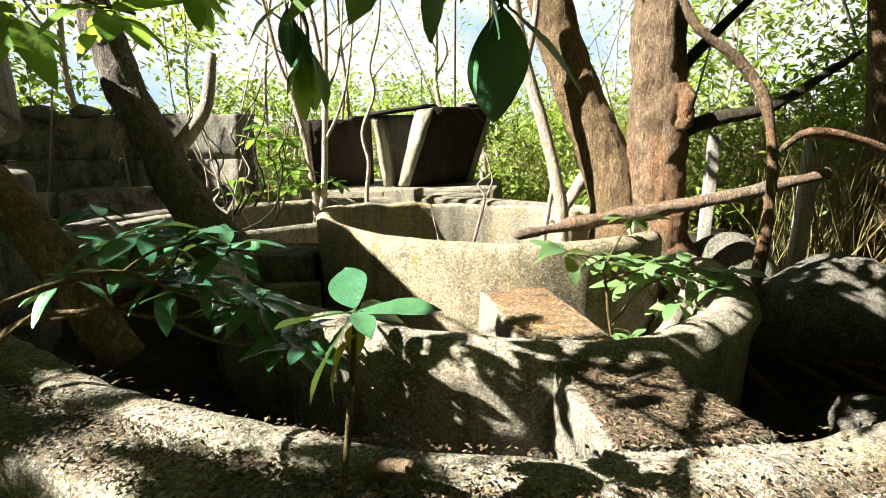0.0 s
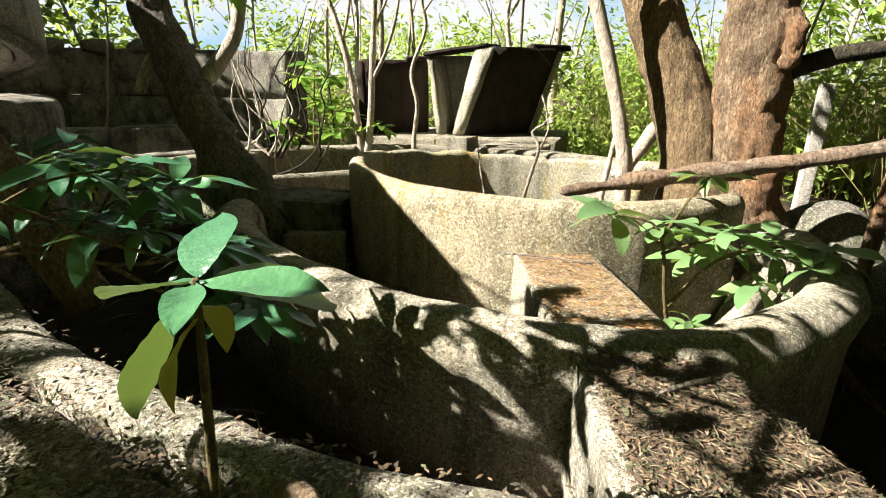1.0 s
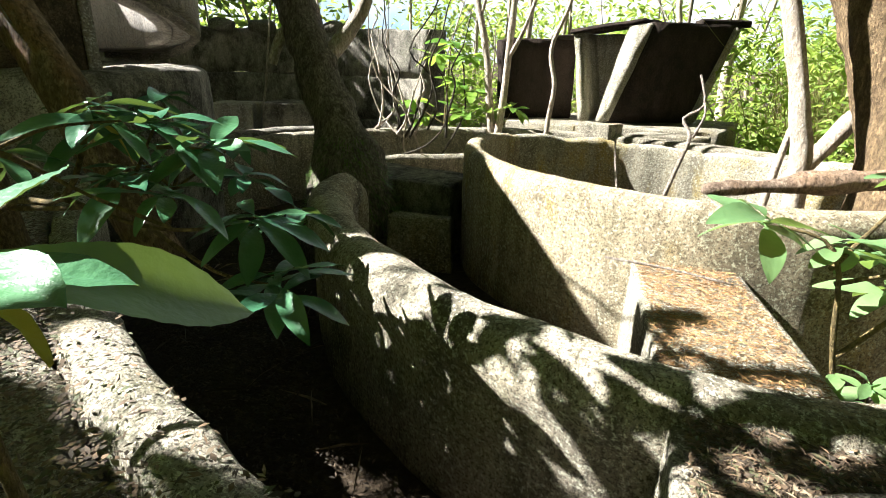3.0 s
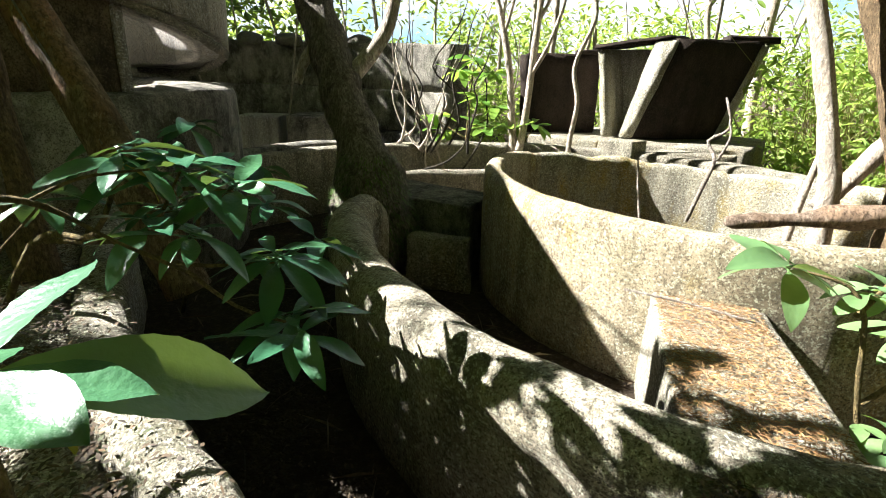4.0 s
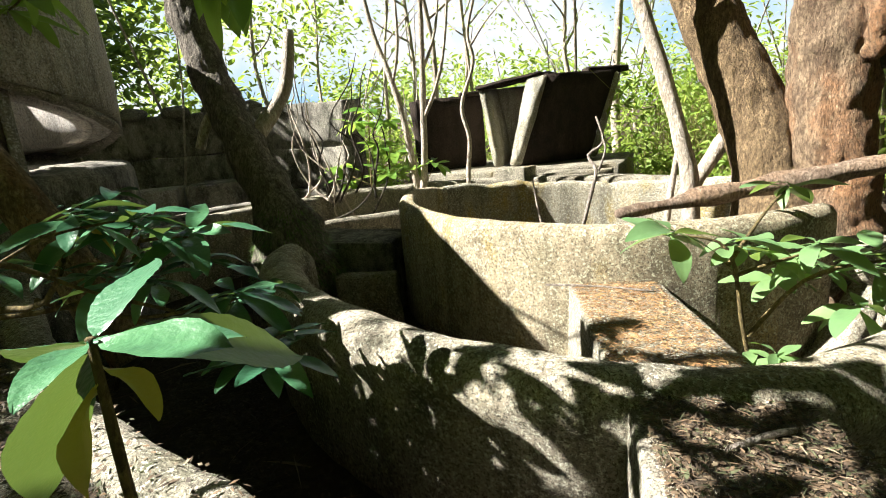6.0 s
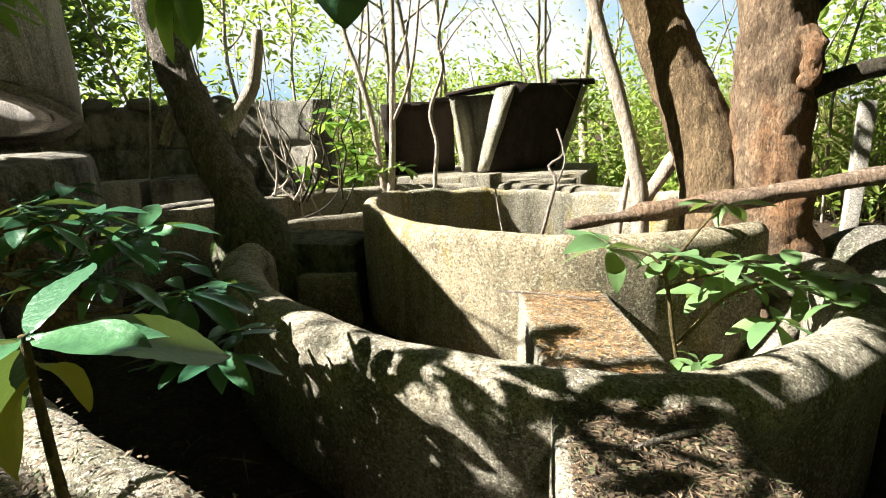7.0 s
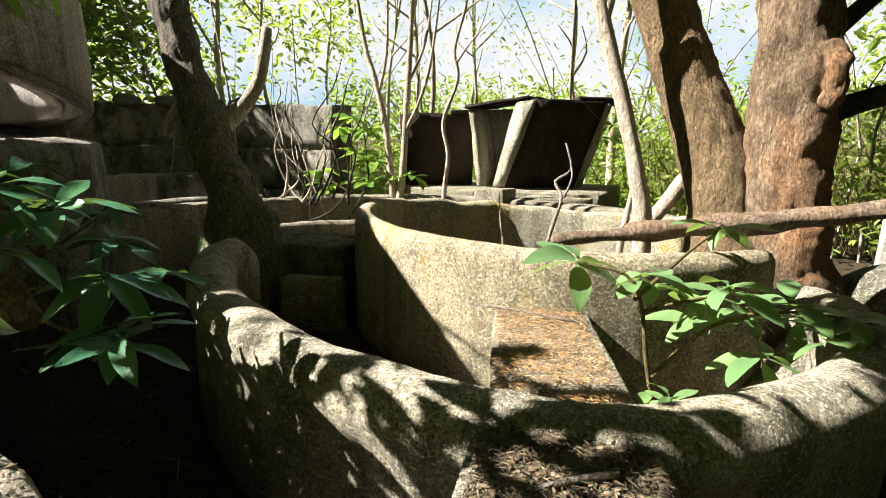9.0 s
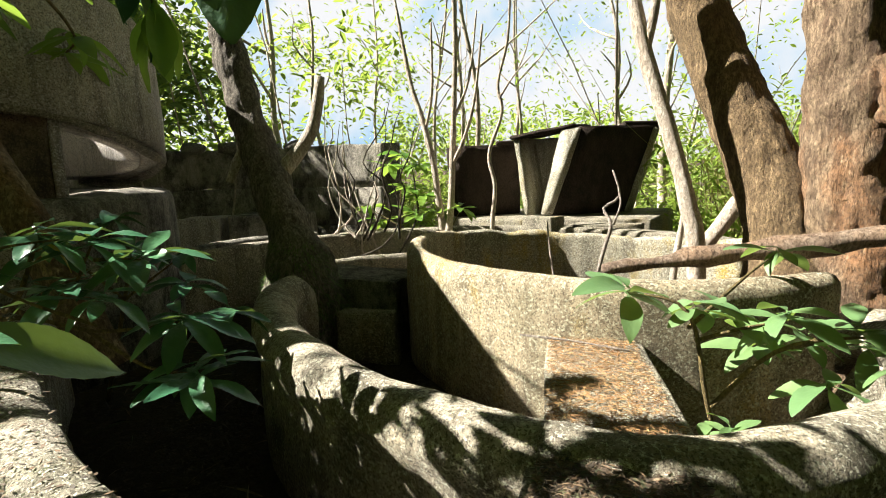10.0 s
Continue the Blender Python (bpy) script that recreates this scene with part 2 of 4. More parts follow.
def arc_wall(cx, cy, profile, a0, a1, n, amp=0.012, seed=0.0, scale=2.5, top=None, widen=None):
    """Sweeps a closed profile of (radius, z) round an upright axis from a0 to a1 degrees. top(angle): added to z of the upper points."""
    bm = bmesh.new()
    rings = []
    closed = abs(a1 - a0) >= 359.9
    zs = [z for _, z in profile]
    zlo, zhi = min(zs), max(zs)
    for i in range(n if closed else n + 1):
        a = a0 + (a1 - a0) * i / n
        ca, sa = math.cos(radians(a)), math.sin(radians(a))
        row = []
        for r, z in profile:
            zz = z + (top(a) * (z - zlo) / (zhi - zlo) if top else 0.0)
            r = r * widen(a) if widen else r
            p = Vector((cx + r * ca, cy + r * sa, zz))
            p += wob(p, amp, scale, seed) + wob(p, amp * 0.5, scale * 4, seed)
            row.append(bm.verts.new(p))
        rings.append(row)
    m = len(profile)
    for i in range(len(rings) if closed else len(rings) - 1):
        a, b = rings[i], rings[(i + 1) % len(rings)]
        for j in range(m):
            bm.faces.new((a[j], b[j], b[(j + 1) % m], a[(j + 1) % m]))
    if not closed:
        bm.faces.new(rings[0][::-1])
        bm.faces.new(rings[-1])
    bmesh.ops.recalc_face_normals(bm, faces=bm.faces)
    return bm


def round_top(r0, r1, z0, z1, steps=8, bulge=1.0):
    """Profile of a wall with a half-round top, bottom to top to bottom."""
    mid, half = (r0 + r1) / 2, (r1 - r0) / 2
    inset = half * 0.26
    pts = [(r1 - inset, z0), (r1 - inset, z0 + (z1 - half - z0) * 0.5), (r1 - inset, z1 - half * 1.75), (r1 - inset * 0.5, z1 - half * 1.45)]
    for k in range(steps + 1):
        a = math.pi * k / steps
        pts.append((mid + half * bulge * math.cos(a), z1 - half + half * math.sin(a)))
    return pts + [(r0 + inset * 0.5, z1 - half * 1.45), (r0 + inset, z1 - half * 1.75), (r0 + inset, z0 + (z1 - half - z0) * 0.5), (r0 + inset, z0)]


def soft_top(r0, r1, z0, z1, e=0.03):
    """Profile of a wall with a flat top and worn edges."""
    h = z1 - z0
    return [(r1, z0), (r1, z0 + h * 0.35), (r1, z0 + h * 0.7), (r1, z1 - e), (r1 - e * 0.35, z1 - e * 0.3), (r1 - e, z1), ((r0 + r1) / 2, z1 + e * 0.15),
            (r0 + e, z1), (r0 + e * 0.35, z1 - e * 0.3), (r0, z1 - e), (r0, z0 + h * 0.7), (r0, z0 + h * 0.35), (r0, z0)]


def slab_bm(plan, z0, z1, cuts=5, amp=0.01, seed=0.0, bevel=0.02, tilt=(0, 0)):
    """A worn block over a plan of four corners. tilt: rise of the top along x and y."""
    bm = bmesh.new()
    lo = [bm.verts.new((x, y, z0)) for x, y in plan]
    hi = [bm.verts.new((x, y, z1 + tilt[0] * (x - plan[0][0]) + tilt[1] * (y - plan[0][1]))) for x, y in plan]
    k = len(plan)
    bm.faces.new(lo[::-1])
    bm.faces.new(hi)
    for i in range(k):
        bm.faces.new((lo[i], lo[(i + 1) % k], hi[(i + 1) % k], hi[i]))
    bmesh.ops.recalc_face_normals(bm, faces=bm.faces)
    bmesh.ops.bevel(bm, geom=bm.edges[:], offset=bevel, segments=2, affect="EDGES", profile=0.6)
    bmesh.ops.subdivide_edges(bm, edges=[e for e in bm.edges if e.calc_length() > 0.12], cuts=cuts, use_grid_fill=True)
    for v in bm.verts:
        v.co += wob(v.co, amp, 3.0, seed) + wob(v.co, amp * 0.6, 11.0, seed)
    return bm


def tube_bm(pts, radii, sides=10, amp=0.0, scale=3.0, seed=0.0, sub=1, cap=True, ridge=0.0):
    """A tapered limb along points; sub: extra points on a smooth line between them."""
    pts = [Vector(p) for p in pts]
    line, rad = [], []
    n = len(pts)
    for i in range(n - 1):
        p0, p1, p2, p3 = pts[max(i - 1, 0)], pts[i], pts[i + 1], pts[min(i + 2, n - 1)]
        for s in range(sub):
            t = s / sub
            line.append(0.5 * ((2 * p1) + (p2 - p0) * t + (2 * p0 - 5 * p1 + 4 * p2 - p3) * t * t + (3 * p1 - p0 - 3 * p2 + p3) * t ** 3))
            rad.append(radii[i] + (radii[i + 1] - radii[i]) * t)
    line.append(pts[-1])
    rad.append(radii[-1])
    bm = bmesh.new()
    rings = []
    side = None
    for i, p in enumerate(line):
        d = (line[min(i + 1, len(line) - 1)] - line[max(i - 1, 0)]).normalized()
        if side is None:
            side = d.orthogonal().normalized()
        side = (side - d * side.dot(d)).normalized()
        up = d.cross(side)
        row = []
        for k in range(sides):
            a = 2 * math.pi * k / sides
            dv = side * math.cos(a) + up * math.sin(a)
            q = p + dv * rad[i]
            if amp:
                q += dv * (noise.noise(q * scale + Vector((seed, 0, 0))) * amp + noise.noise(q * scale * 3.1 + Vector((0, seed, 0))) * amp * 0.45)
            if ridge:
                f = noise.noise(Vector((math.cos(a) * 5 + seed, math.sin(a) * 5, i * 0.16))) + 0.6 * noise.noise(Vector((math.cos(a) * 12, math.sin(a) * 12 + seed, i * 0.45)))
                q += dv * f * ridge
            row.append(bm.verts.new(q))
        rings.append(row)
    for a, b in zip(rings, rings[1:]):
        for k in range(sides):
            bm.faces.new((a[k], a[(k + 1) % sides], b[(k + 1) % sides], b[k]))
    if cap:
        bm.faces.new(rings[0][::-1])
        bm.faces.new(rings[-1])
    return bm


def leaf_mesh(name, length, width, mat, tip=0.5, droop=0.25, fold=0.18, n=8, wave=0.02, fat=0.6):
    """A leaf along +x: a folded blade with a midrib, widest past the middle, and a short stalk. One mesh, used by many leaves."""
    bm = bmesh.new()
    rows = []
    stalk = length * 0.06
    for i in range(n + 1):
        t = i / n
        w = width * 0.5 * (math.sin(math.pi * min(1.0, t ** (0.75 if fat < 0.55 else 1.1))) ** 0.75) * (1 - 0.25 * t * tip)
        if i in (0, n):
            w = 0.002
        x = stalk + t * length
        z = -droop * length * t * t
        row = []
        for s in (-1, -0.55, 0, 0.55, 1):
            zz = z + fold * abs(s) * w + wave * length * math.sin(9 * t + 2 * s) * abs(s) - (0.008 * length if s == 0 else 0.007 * length * (i % 2))
            row.append(bm.verts.new((x, s * w, zz)))
        rows.append(row)
    for a, b in zip(rows, rows[1:]):
        for j in range(4):
            bm.faces.new((a[j], b[j], b[j + 1], a[j + 1]))
    s0 = [bm.verts.new((0, y, z)) for y, z in ((-0.004, 0), (0, 0.005), (0.004, 0))]
    s1 = [bm.verts.new((stalk * 1.3, y, z)) for y, z in ((-0.003, 0), (0, 0.004), (0.003, 0))]
    for j in range(2):
        bm.faces.new((s0[j], s1[j], s1[j + 1], s0[j + 1]))
    me = bpy.data.meshes.new(name)
    bm.normal_update()
    bm.to_mesh(me)
    bm.free()
    me.materials.append(mat)
    me.polygons.foreach_set("use_smooth", [True] * len(me.polygons))
    return me


def put_leaf(me, parent, at, yaw, pitch, roll=0.0, size=1.0):
    ob = new("leaf", me)
    ob.parent = parent
    ob.matrix_local = pose(*at) @ pose(0, 0, 0, 0, 0, yaw) @ pose(0, 0, 0, 0, -pitch, 0) @ pose(0, 0, 0, roll, 0, 0) @ Matrix.Scale(size, 4)
    return ob


def leaf_cloud(centres, count, size, rng, shape=0.45, spread=1.0, flat=0.5):
    """Many small two-sided leaves round centres (x, y, z, radius): vertices and faces."""
    vs, fs = [], []
    for x, y, z, r in centres:
        for _ in range(count):
            d = Vector((rng.gauss(0, 1), rng.gauss(0, 1), rng.gauss(0, 1))).normalized() * r * rng.random() ** 0.45 * spread
            c = Vector((x, y, z)) + d
            q = Euler((rng.uniform(-1, 1) * (1.2 - flat), rng.uniform(-1, 1) * (1.2 - flat), rng.uniform(0, 6.283))).to_matrix()
            l = size * rng.uniform(0.6, 1.35)
            w = l * shape * 0.5
            b = len(vs)
            for p in ((0, 0, 0), (0.35 * l, w, 0.06 * l), (0.75 * l, w * 0.8, 0), (l, 0, -0.12 * l), (0.75 * l, -w * 0.8, 0), (0.35 * l, -w, 0.06 * l), (0.5 * l, 0, -0.05 * l)):
                vs.append(c + q @ Vector(p))
            fs += [(b, b + 6, b + 2, b + 1), (b + 6, b + 3, b + 2), (b, b + 5, b + 4, b + 6), (b + 6, b + 4, b + 3)]
    return vs, fs


def litter_on(count, place, rng, kind="leaf"):
    """Scraps lying about: place(rng) gives x, y, z."""
    vs, fs = [], []
    for _ in range(count):
        p = place(rng)
        if p is None:
            continue
        a = rng.uniform(0, 6.283)
        q = Euler((rng.uniform(-0.22, 0.22), rng.uniform(-0.22, 0.22), a)).to_matrix()
        if kind == "leaf":
            l, w = rng.uniform(0.01, 0.034), rng.uniform(0.002, 0.006)
        elif kind == "twig":
            l, w = rng.uniform(0.08, 0.28), rng.uniform(0.002, 0.005)
        else:
            l, w = rng.uniform(0.014, 0.05), rng.uniform(0.0007, 0.0014)
        b = len(vs)
        c = Vector(p) + Vector((0, 0, rng.uniform(0.002, 0.014)))
        for dx, dy, dz in ((-l / 2, 0, 0), (-l * 0.1, -w, l * 0.07), (l / 2, 0, 0), (0, w, l * 0.03)):
            vs.append(c + q @ Vector((dx, dy, dz)))
        fs += [(b, b + 1, b + 3), (b + 1, b + 2, b + 3)]
    return vs, fs


def path_wall(path, profile, amp=0.015, seed=0.0, scale=2.5):
    """Sweeps a closed profile of (offset, z) along a plan line; offsets go to the left of its way."""
    pts = [Vector((x, y, 0)) for x, y in path]
    line = []
    for i in range(len(pts) - 1):
        p0, p1, p2, p3 = pts[max(i - 1, 0)], pts[i], pts[i + 1], pts[min(i + 2, len(pts) - 1)]
        n = max(2, int((p2 - p1).length / 0.05))
        for s in range(n):
            t = s / n
            line.append(0.5 * ((2 * p1) + (p2 - p0) * t + (2 * p0 - 5 * p1 + 4 * p2 - p3) * t * t + (3 * p1 - p0 - 3 * p2 + p3) * t ** 3))
    line.append(pts[-1])
    bm = bmesh.new()
    rings = []
    for i, p in enumerate(line):
        d = (line[min(i + 1, len(line) - 1)] - line[max(i - 1, 0)]).normalized()
        out = Vector((-d.y, d.x, 0))
        row = []
        for o, z in profile:
            q = p + out * o + Vector((0, 0, z))
            row.append(bm.verts.new(q + wob(q, amp, scale, seed) + wob(q, amp * 0.5, scale * 4, seed)))
        rings.append(row)
    m = len(profile)
    for a, b in zip(rings, rings[1:]):
        for j in range(m):
            bm.faces.new((a[j], b[j], b[(j + 1) % m], a[(j + 1) % m]))
    bm.faces.new(rings[0][::-1])
    bm.faces.new(rings[-1])
    bmesh.ops.recalc_face_normals(bm, faces=bm.faces)
    return bm

# ---------------------------------------------------------------- ground
def ground_z(x, y):
    d = math.hypot(x, y - 3)
    z = 0.12 + 0.05 * noise.noise(Vector((x * 0.6, y * 0.6, 0.0))) + 0.02 * noise.noise(Vector((x * 2.4, y * 2.4, 4.0)))
    if d > 9:
        z += 0.4 * noise.noise(Vector((x * 0.07, y * 0.07, 9.0))) * min(1.0, (d - 9) / 20)
    return z


def ground_sheet():
    grid = [-900, -400, -180, -90, -50, -30, -22, -17, -14, -12]
    xs = grid + [-10 + 0.35 * i for i in range(58)] + [-g for g in grid[::-1]]
    ys = [g + 3 for g in grid] + [-7 + 0.35 * i for i in range(58)] + [3 - g for g in grid[::-1]]
    vs = [(x, y, ground_z(x, y)) for y in ys for x in xs]
    n = len(xs)
    fs = [(j * n + i, j * n + i + 1, (j + 1) * n + i + 1, (j + 1) * n + i) for j in range(len(ys) - 1) for i in range(n - 1)]
    return tagged(pieces_mesh("ground", vs, fs, M_SOIL, None, True), "dark forest soil under leaf litter round concrete ruins", "ground", kind="structure")


ground_sheet()

# ---------------------------------------------------------------- the round basins
RX, RY = 0.07, 3.04           # axis of the low ring wall and of the ledge
TX, TY = 0.1, 3.95            # axis of the tub
FX, FY = -0.81, 3.02          # axis of the far ring wall

# low ring wall with a round top, open towards the tub
ring = thing("ring_wall", "low curved concrete wall with rounded top, mottled grey, round a basin", "wall", (RX, RY, 0.1))
RING = [(-1.64, 2.34), (-1.6, 2.22), (-1.46, 2.03), (-1.1, 1.7), (-0.74, 1.48), (-0.31, 1.3), (0.0, 1.235), (0.4, 1.185), (0.7, 1.22), (0.9, 1.3), (1.1, 1.46), (1.26, 1.63), (1.4, 1.83), (1.53, 2.1), (1.58, 2.4), (1.55, 2.7)]
in_ring = [(x - RX, y - RY) for x, y in RING]
ring_body = part("wall_body", path_wall(in_ring, round_top(-0.12, 0.12, -0.1, 0.715, 10), 0.012, 2.0), M_RING, ring)
# the rounded left end and the twisted, cracked right end
part("wall_end", tube_bm([(-1.7, -0.72, 0.6), (-1.72, -0.66, 0.57), (-1.725, -0.62, 0.5), (-1.73, -0.61, 0.3), (-1.73, -0.61, -0.05)], [0.112, 0.105, 0.1, 0.1, 0.1], 14, 0.01, 4, 3.0, 5), M_RING, ring)
right_end = [(1.49, -0.45, 0.59), (1.48, -0.3, 0.585), (1.46, -0.16, 0.57), (1.4, -0.04, 0.55), (1.32, 0.05, 0.5), (1.24, 0.08, 0.36)]
part("wall_end", tube_bm(right_end, [0.12, 0.128, 0.125, 0.13, 0.12, 0.1], 14, 0.02, 4, 5.0, 5), M_RING, ring, "twisted, cracked end of the ring wall")

# tub: the near wall, and the broken far wall
def tub_top(a):
    s = math.sin(radians(a))
    low = -0.13 * (s + 0.2) if s > -0.2 else 0.0
    return low + (0.035 * noise.noise(Vector((a * 0.09, 2.0, 0))) + 0.02 * noise.noise(Vector((a * 0.4, 5.0, 0))) if s > 0 else 0.0)


def tub_wide(a):
    """The far side is pressed flatter."""
    s = math.sin(radians(a))
    return 1.0 - 0.3 * max(0.0, s) ** 1.3 - 0.057 * max(0.0, -s) ** 0.5


tub = thing("round_tub", "tall round concrete tub, sunlit beige with yellow algae and dark streaks", "basin", (TX, TY, 0.1))
tub_prof = [(1.67, -0.1), (1.67, 0.2), (1.67, 0.5), (1.67, 0.75), (1.665, 0.8), (1.64, 0.832), (1.6, 0.842), (1.56, 0.835), (1.535, 0.81), (1.53, 0.77), (1.53, 0.5), (1.53, 0.2), (1.53, -0.1)]
part("near_wall", arc_wall(0, 0, tub_prof, 170, 320, 90, 0.012, 8.0, 2.5, tub_top, tub_wide), M_TUB, tub)
part("far_wall", arc_wall(0, 0, tub_prof, 20, 169.9, 80, 0.014, 8.0, 2.5, tub_top, tub_wide), M_TUBY, tub, "broken far wall with yellow algae")

# ledge: outer ring with a litter-covered top, beside which the camera goes
ledge = thing("ledge_wall", "broad low concrete ledge with worn pale coping under dry litter", "wall", (RX, RY, 0.1))
LEDGE = [(-2.75, 1.45), (-2.1, 1.12), (-1.6, 0.89), (-1.36, 0.79), (-0.9, 0.64), (-0.44, 0.52), (-0.1, 0.47), (0.12, 0.455), (0.44, 0.48), (0.92, 0.57), (1.4, 0.77), (1.85, 1.08), (2.2, 1.5), (2.45, 2.0)]
in_ledge = [(x - RX, y - RY) for x, y in LEDGE]
part("coping", path_wall(in_ledge, soft_top(-0.17, 0.0, -0.1, 0.69, 0.045), 0.022, 4.0), M_LEDGE, ledge, "sun-bleached worn coping")
part("bench", path_wall(in_ledge, soft_top(-0.42, -0.172, -0.1, 0.655, 0.05), 0.025, 5.0), M_LEDGE, ledge, "mossy top under litter")

# steps between the rings
def step(label, plan, z0, z1, seed, mat=M_LEDGE):
    t = thing("step_block", label, "step", group="steps between the rings")
    part("block", slab_bm(plan, z0, z1, 5, 0.012, seed, 0.018), mat, t)
    return t


step("concrete step between tub and ring, strewn with orange needles", [(0.47, 1.27), (0.95, 1.4), (0.51, 2.52), (0.08, 2.4)], 0.0, 0.645, 1.0)
step("concrete step between ring and ledge, covered with dry litter", [(0.62, 0.53), (1.19, 0.66), (0.9, 1.27), (0.49, 1.12)], 0.0, 0.745, 2.0)
# the black concrete puts the hollow's shade into this step's colour
step("concrete step beside a mossy trunk, coloured dark for shade", [(-2.4, 2.8), (-1.3, 3.02), (-1.4, 3.5), (-2.45, 3.4)], 0.0, 0.66, 3.0, M_BLACK)
fallen = thing("fallen_slab", "brown concrete slab leaning in the basin", "slab")
part("slab", slab_bm([(-1.55, 2.62), (-1.15, 2.78), (-1.2, 2.88), (-1.6, 2.74)], 0.12, 0.5, 4, 0.02, 6.0), M_FAR, fallen)
lean = thing("leaning_slab", "pale concrete slab leaning inside the ring", "slab")
part("slab", tube_bm([(1.3, 2.75, 0.12), (1.5, 2.95, 0.5), (1.62, 3.05, 0.68)], [0.12, 0.1, 0.07], 5, 0.02, 4, 2.0, 5), M_RING, lean)

# far ring wall and its inner kerb
far = thing("far_ring_wall", "long curved concrete wall behind the tub, stained brown", "wall", (FX, FY, 0.1))
part("wall_body", arc_wall(0, 0, soft_top(2.64, 2.84, -0.1, 0.665, 0.035), 34, 205, 100, 0.014, 11.0), M_FAR, far)
kerb = thing("inner_kerb", "narrow curved concrete kerb inside the far wall", "kerb", (FX, FY, 0.1))
part("kerb_body", arc_wall(0, 0, round_top(2.12, 2.25, -0.1, 0.47, 6), 108, 168, 60, 0.012, 12.0), M_FAR, kerb)

# ---------------------------------------------------------------- flared planters behind the tub
def prism(lo, hi, amp=0.012):
    """A worn slab between four lower and four upper corners."""
    bm = bmesh.new()
    a, c = [bm.verts.new(p) for p in lo], [bm.verts.new(p) for p in hi]
    bm.faces.new(a[::-1])
    bm.faces.new(c)
    for i in range(4):
        bm.faces.new((a[i], a[(i + 1) % 4], c[(i + 1) % 4], c[i]))
    bmesh.ops.recalc_face_normals(bm, faces=bm.faces)
    bmesh.ops.bevel(bm, geom=bm.edges[:], offset=0.014, segments=2, affect="EDGES")
    bmesh.ops.subdivide_edges(bm, edges=[e for e in bm.edges if e.calc_length() > 0.2], cuts=5, use_grid_fill=True)
    for v in bm.verts:
        v.co += wob(v.co, amp, 4.0, 3.0) + wob(v.co, amp * 0.5, 14.0, 5.0)
    return bm


def board(p, q, thick, z0, z1, flare0, flare1):
    """A slab from plan point p to q, thick to its left, leaning outwards at the top by flare0 at p and flare1 at q (plan vectors)."""
    p, q = Vector(p), Vector(q)
    d = (q - p).normalized()
    n = Vector((-d.y, d.x)) * thick
    f0, f1 = Vector(flare0), Vector(flare1)
    lo = [(*v, z0) for v in (p, q, q + n, p + n)]
    hi = [(*v, z1) for v in (p + f0, q + f1, q + f1 + n, p + f0 + n)]
    return prism(lo, hi)


hop = thing("flared_planter", "flared concrete planter, shade coloured into its dark side, pale lit edges", "planter", group="planters behind the tub")
part("side_slab", board((-1.22, 6.2), (-0.42, 7.0), 0.13, 0.84, 1.9, (0.37, -0.02), (0.3, 0.02)), M_HOP_SHADE, hop, "dark side with shade in its colour")
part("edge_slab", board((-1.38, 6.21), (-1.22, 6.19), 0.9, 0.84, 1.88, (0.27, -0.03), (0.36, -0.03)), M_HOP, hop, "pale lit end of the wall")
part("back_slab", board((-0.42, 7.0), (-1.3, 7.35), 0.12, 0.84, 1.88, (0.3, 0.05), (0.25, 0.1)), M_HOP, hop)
part("rim_piece", slab_bm([(-0.48, 6.7), (-0.04, 7.08), (-0.18, 7.28), (-0.6, 6.95)], 1.88, 1.95, 2, 0.012, 41.0), M_HOP_SHADE, hop, "broken rim piece")
pale = thing("flared_planter", "tilted pale concrete planter with a shadowed hollow", "planter", group="planters behind the tub")
part("side_slab", board((-1.58, 6.2), (-1.46, 6.2), 0.85, 0.84, 1.8, (-0.14, -0.02), (-0.17, -0.02)), M_HOP, pale)
part("back_slab", board((-1.4, 6.75), (-1.5, 6.76), -0.12, 0.84, 1.8, (0.2, 0.0), (-0.05, 0.0)), M_PALE, pale)
part("inner_slab", board((-1.5, 6.7), (-1.15, 6.72), 0.1, 0.84, 1.8, (-0.2, 0.0), (0.1, 0.0)), M_PALE, pale, "pale inner face")
part("top_slab", prism([(-1.76, 6.15, 1.78), (-0.94, 6.17, 1.88), (-0.92, 6.9, 1.9), (-1.76, 6.9, 1.8)], [(-1.76, 6.15, 1.83), (-0.94, 6.17, 1.93), (-0.92, 6.9, 1.95), (-1.76, 6.9, 1.85)]), M_HOP_SHADE, pale)
dark = thing("flared_planter", "shaded concrete planter box, shade put into its dark colour", "planter", group="planters behind the tub")
part("side_slab", board((-2.5, 6.15), (-1.86, 6.75), 0.12, 0.8, 1.74, (-0.06, 0.0), (-0.02, 0.02)), M_HOP_SHADE, dark, "dark side with shade in its colour")
part("end_slab", board((-2.62, 6.16), (-2.5, 6.14), 0.8, 0.8, 1.72, (-0.07, 0.0), (-0.06, 0.0)), M_HOP_SHADE, dark)
part("rim_piece", slab_bm([(-2.1, 6.5), (-1.84, 6.7), (-1.95, 6.9), (-2.2, 6.7)], 1.73, 1.79, 2, 0.01, 42.0), M_HOP_SHADE, dark)
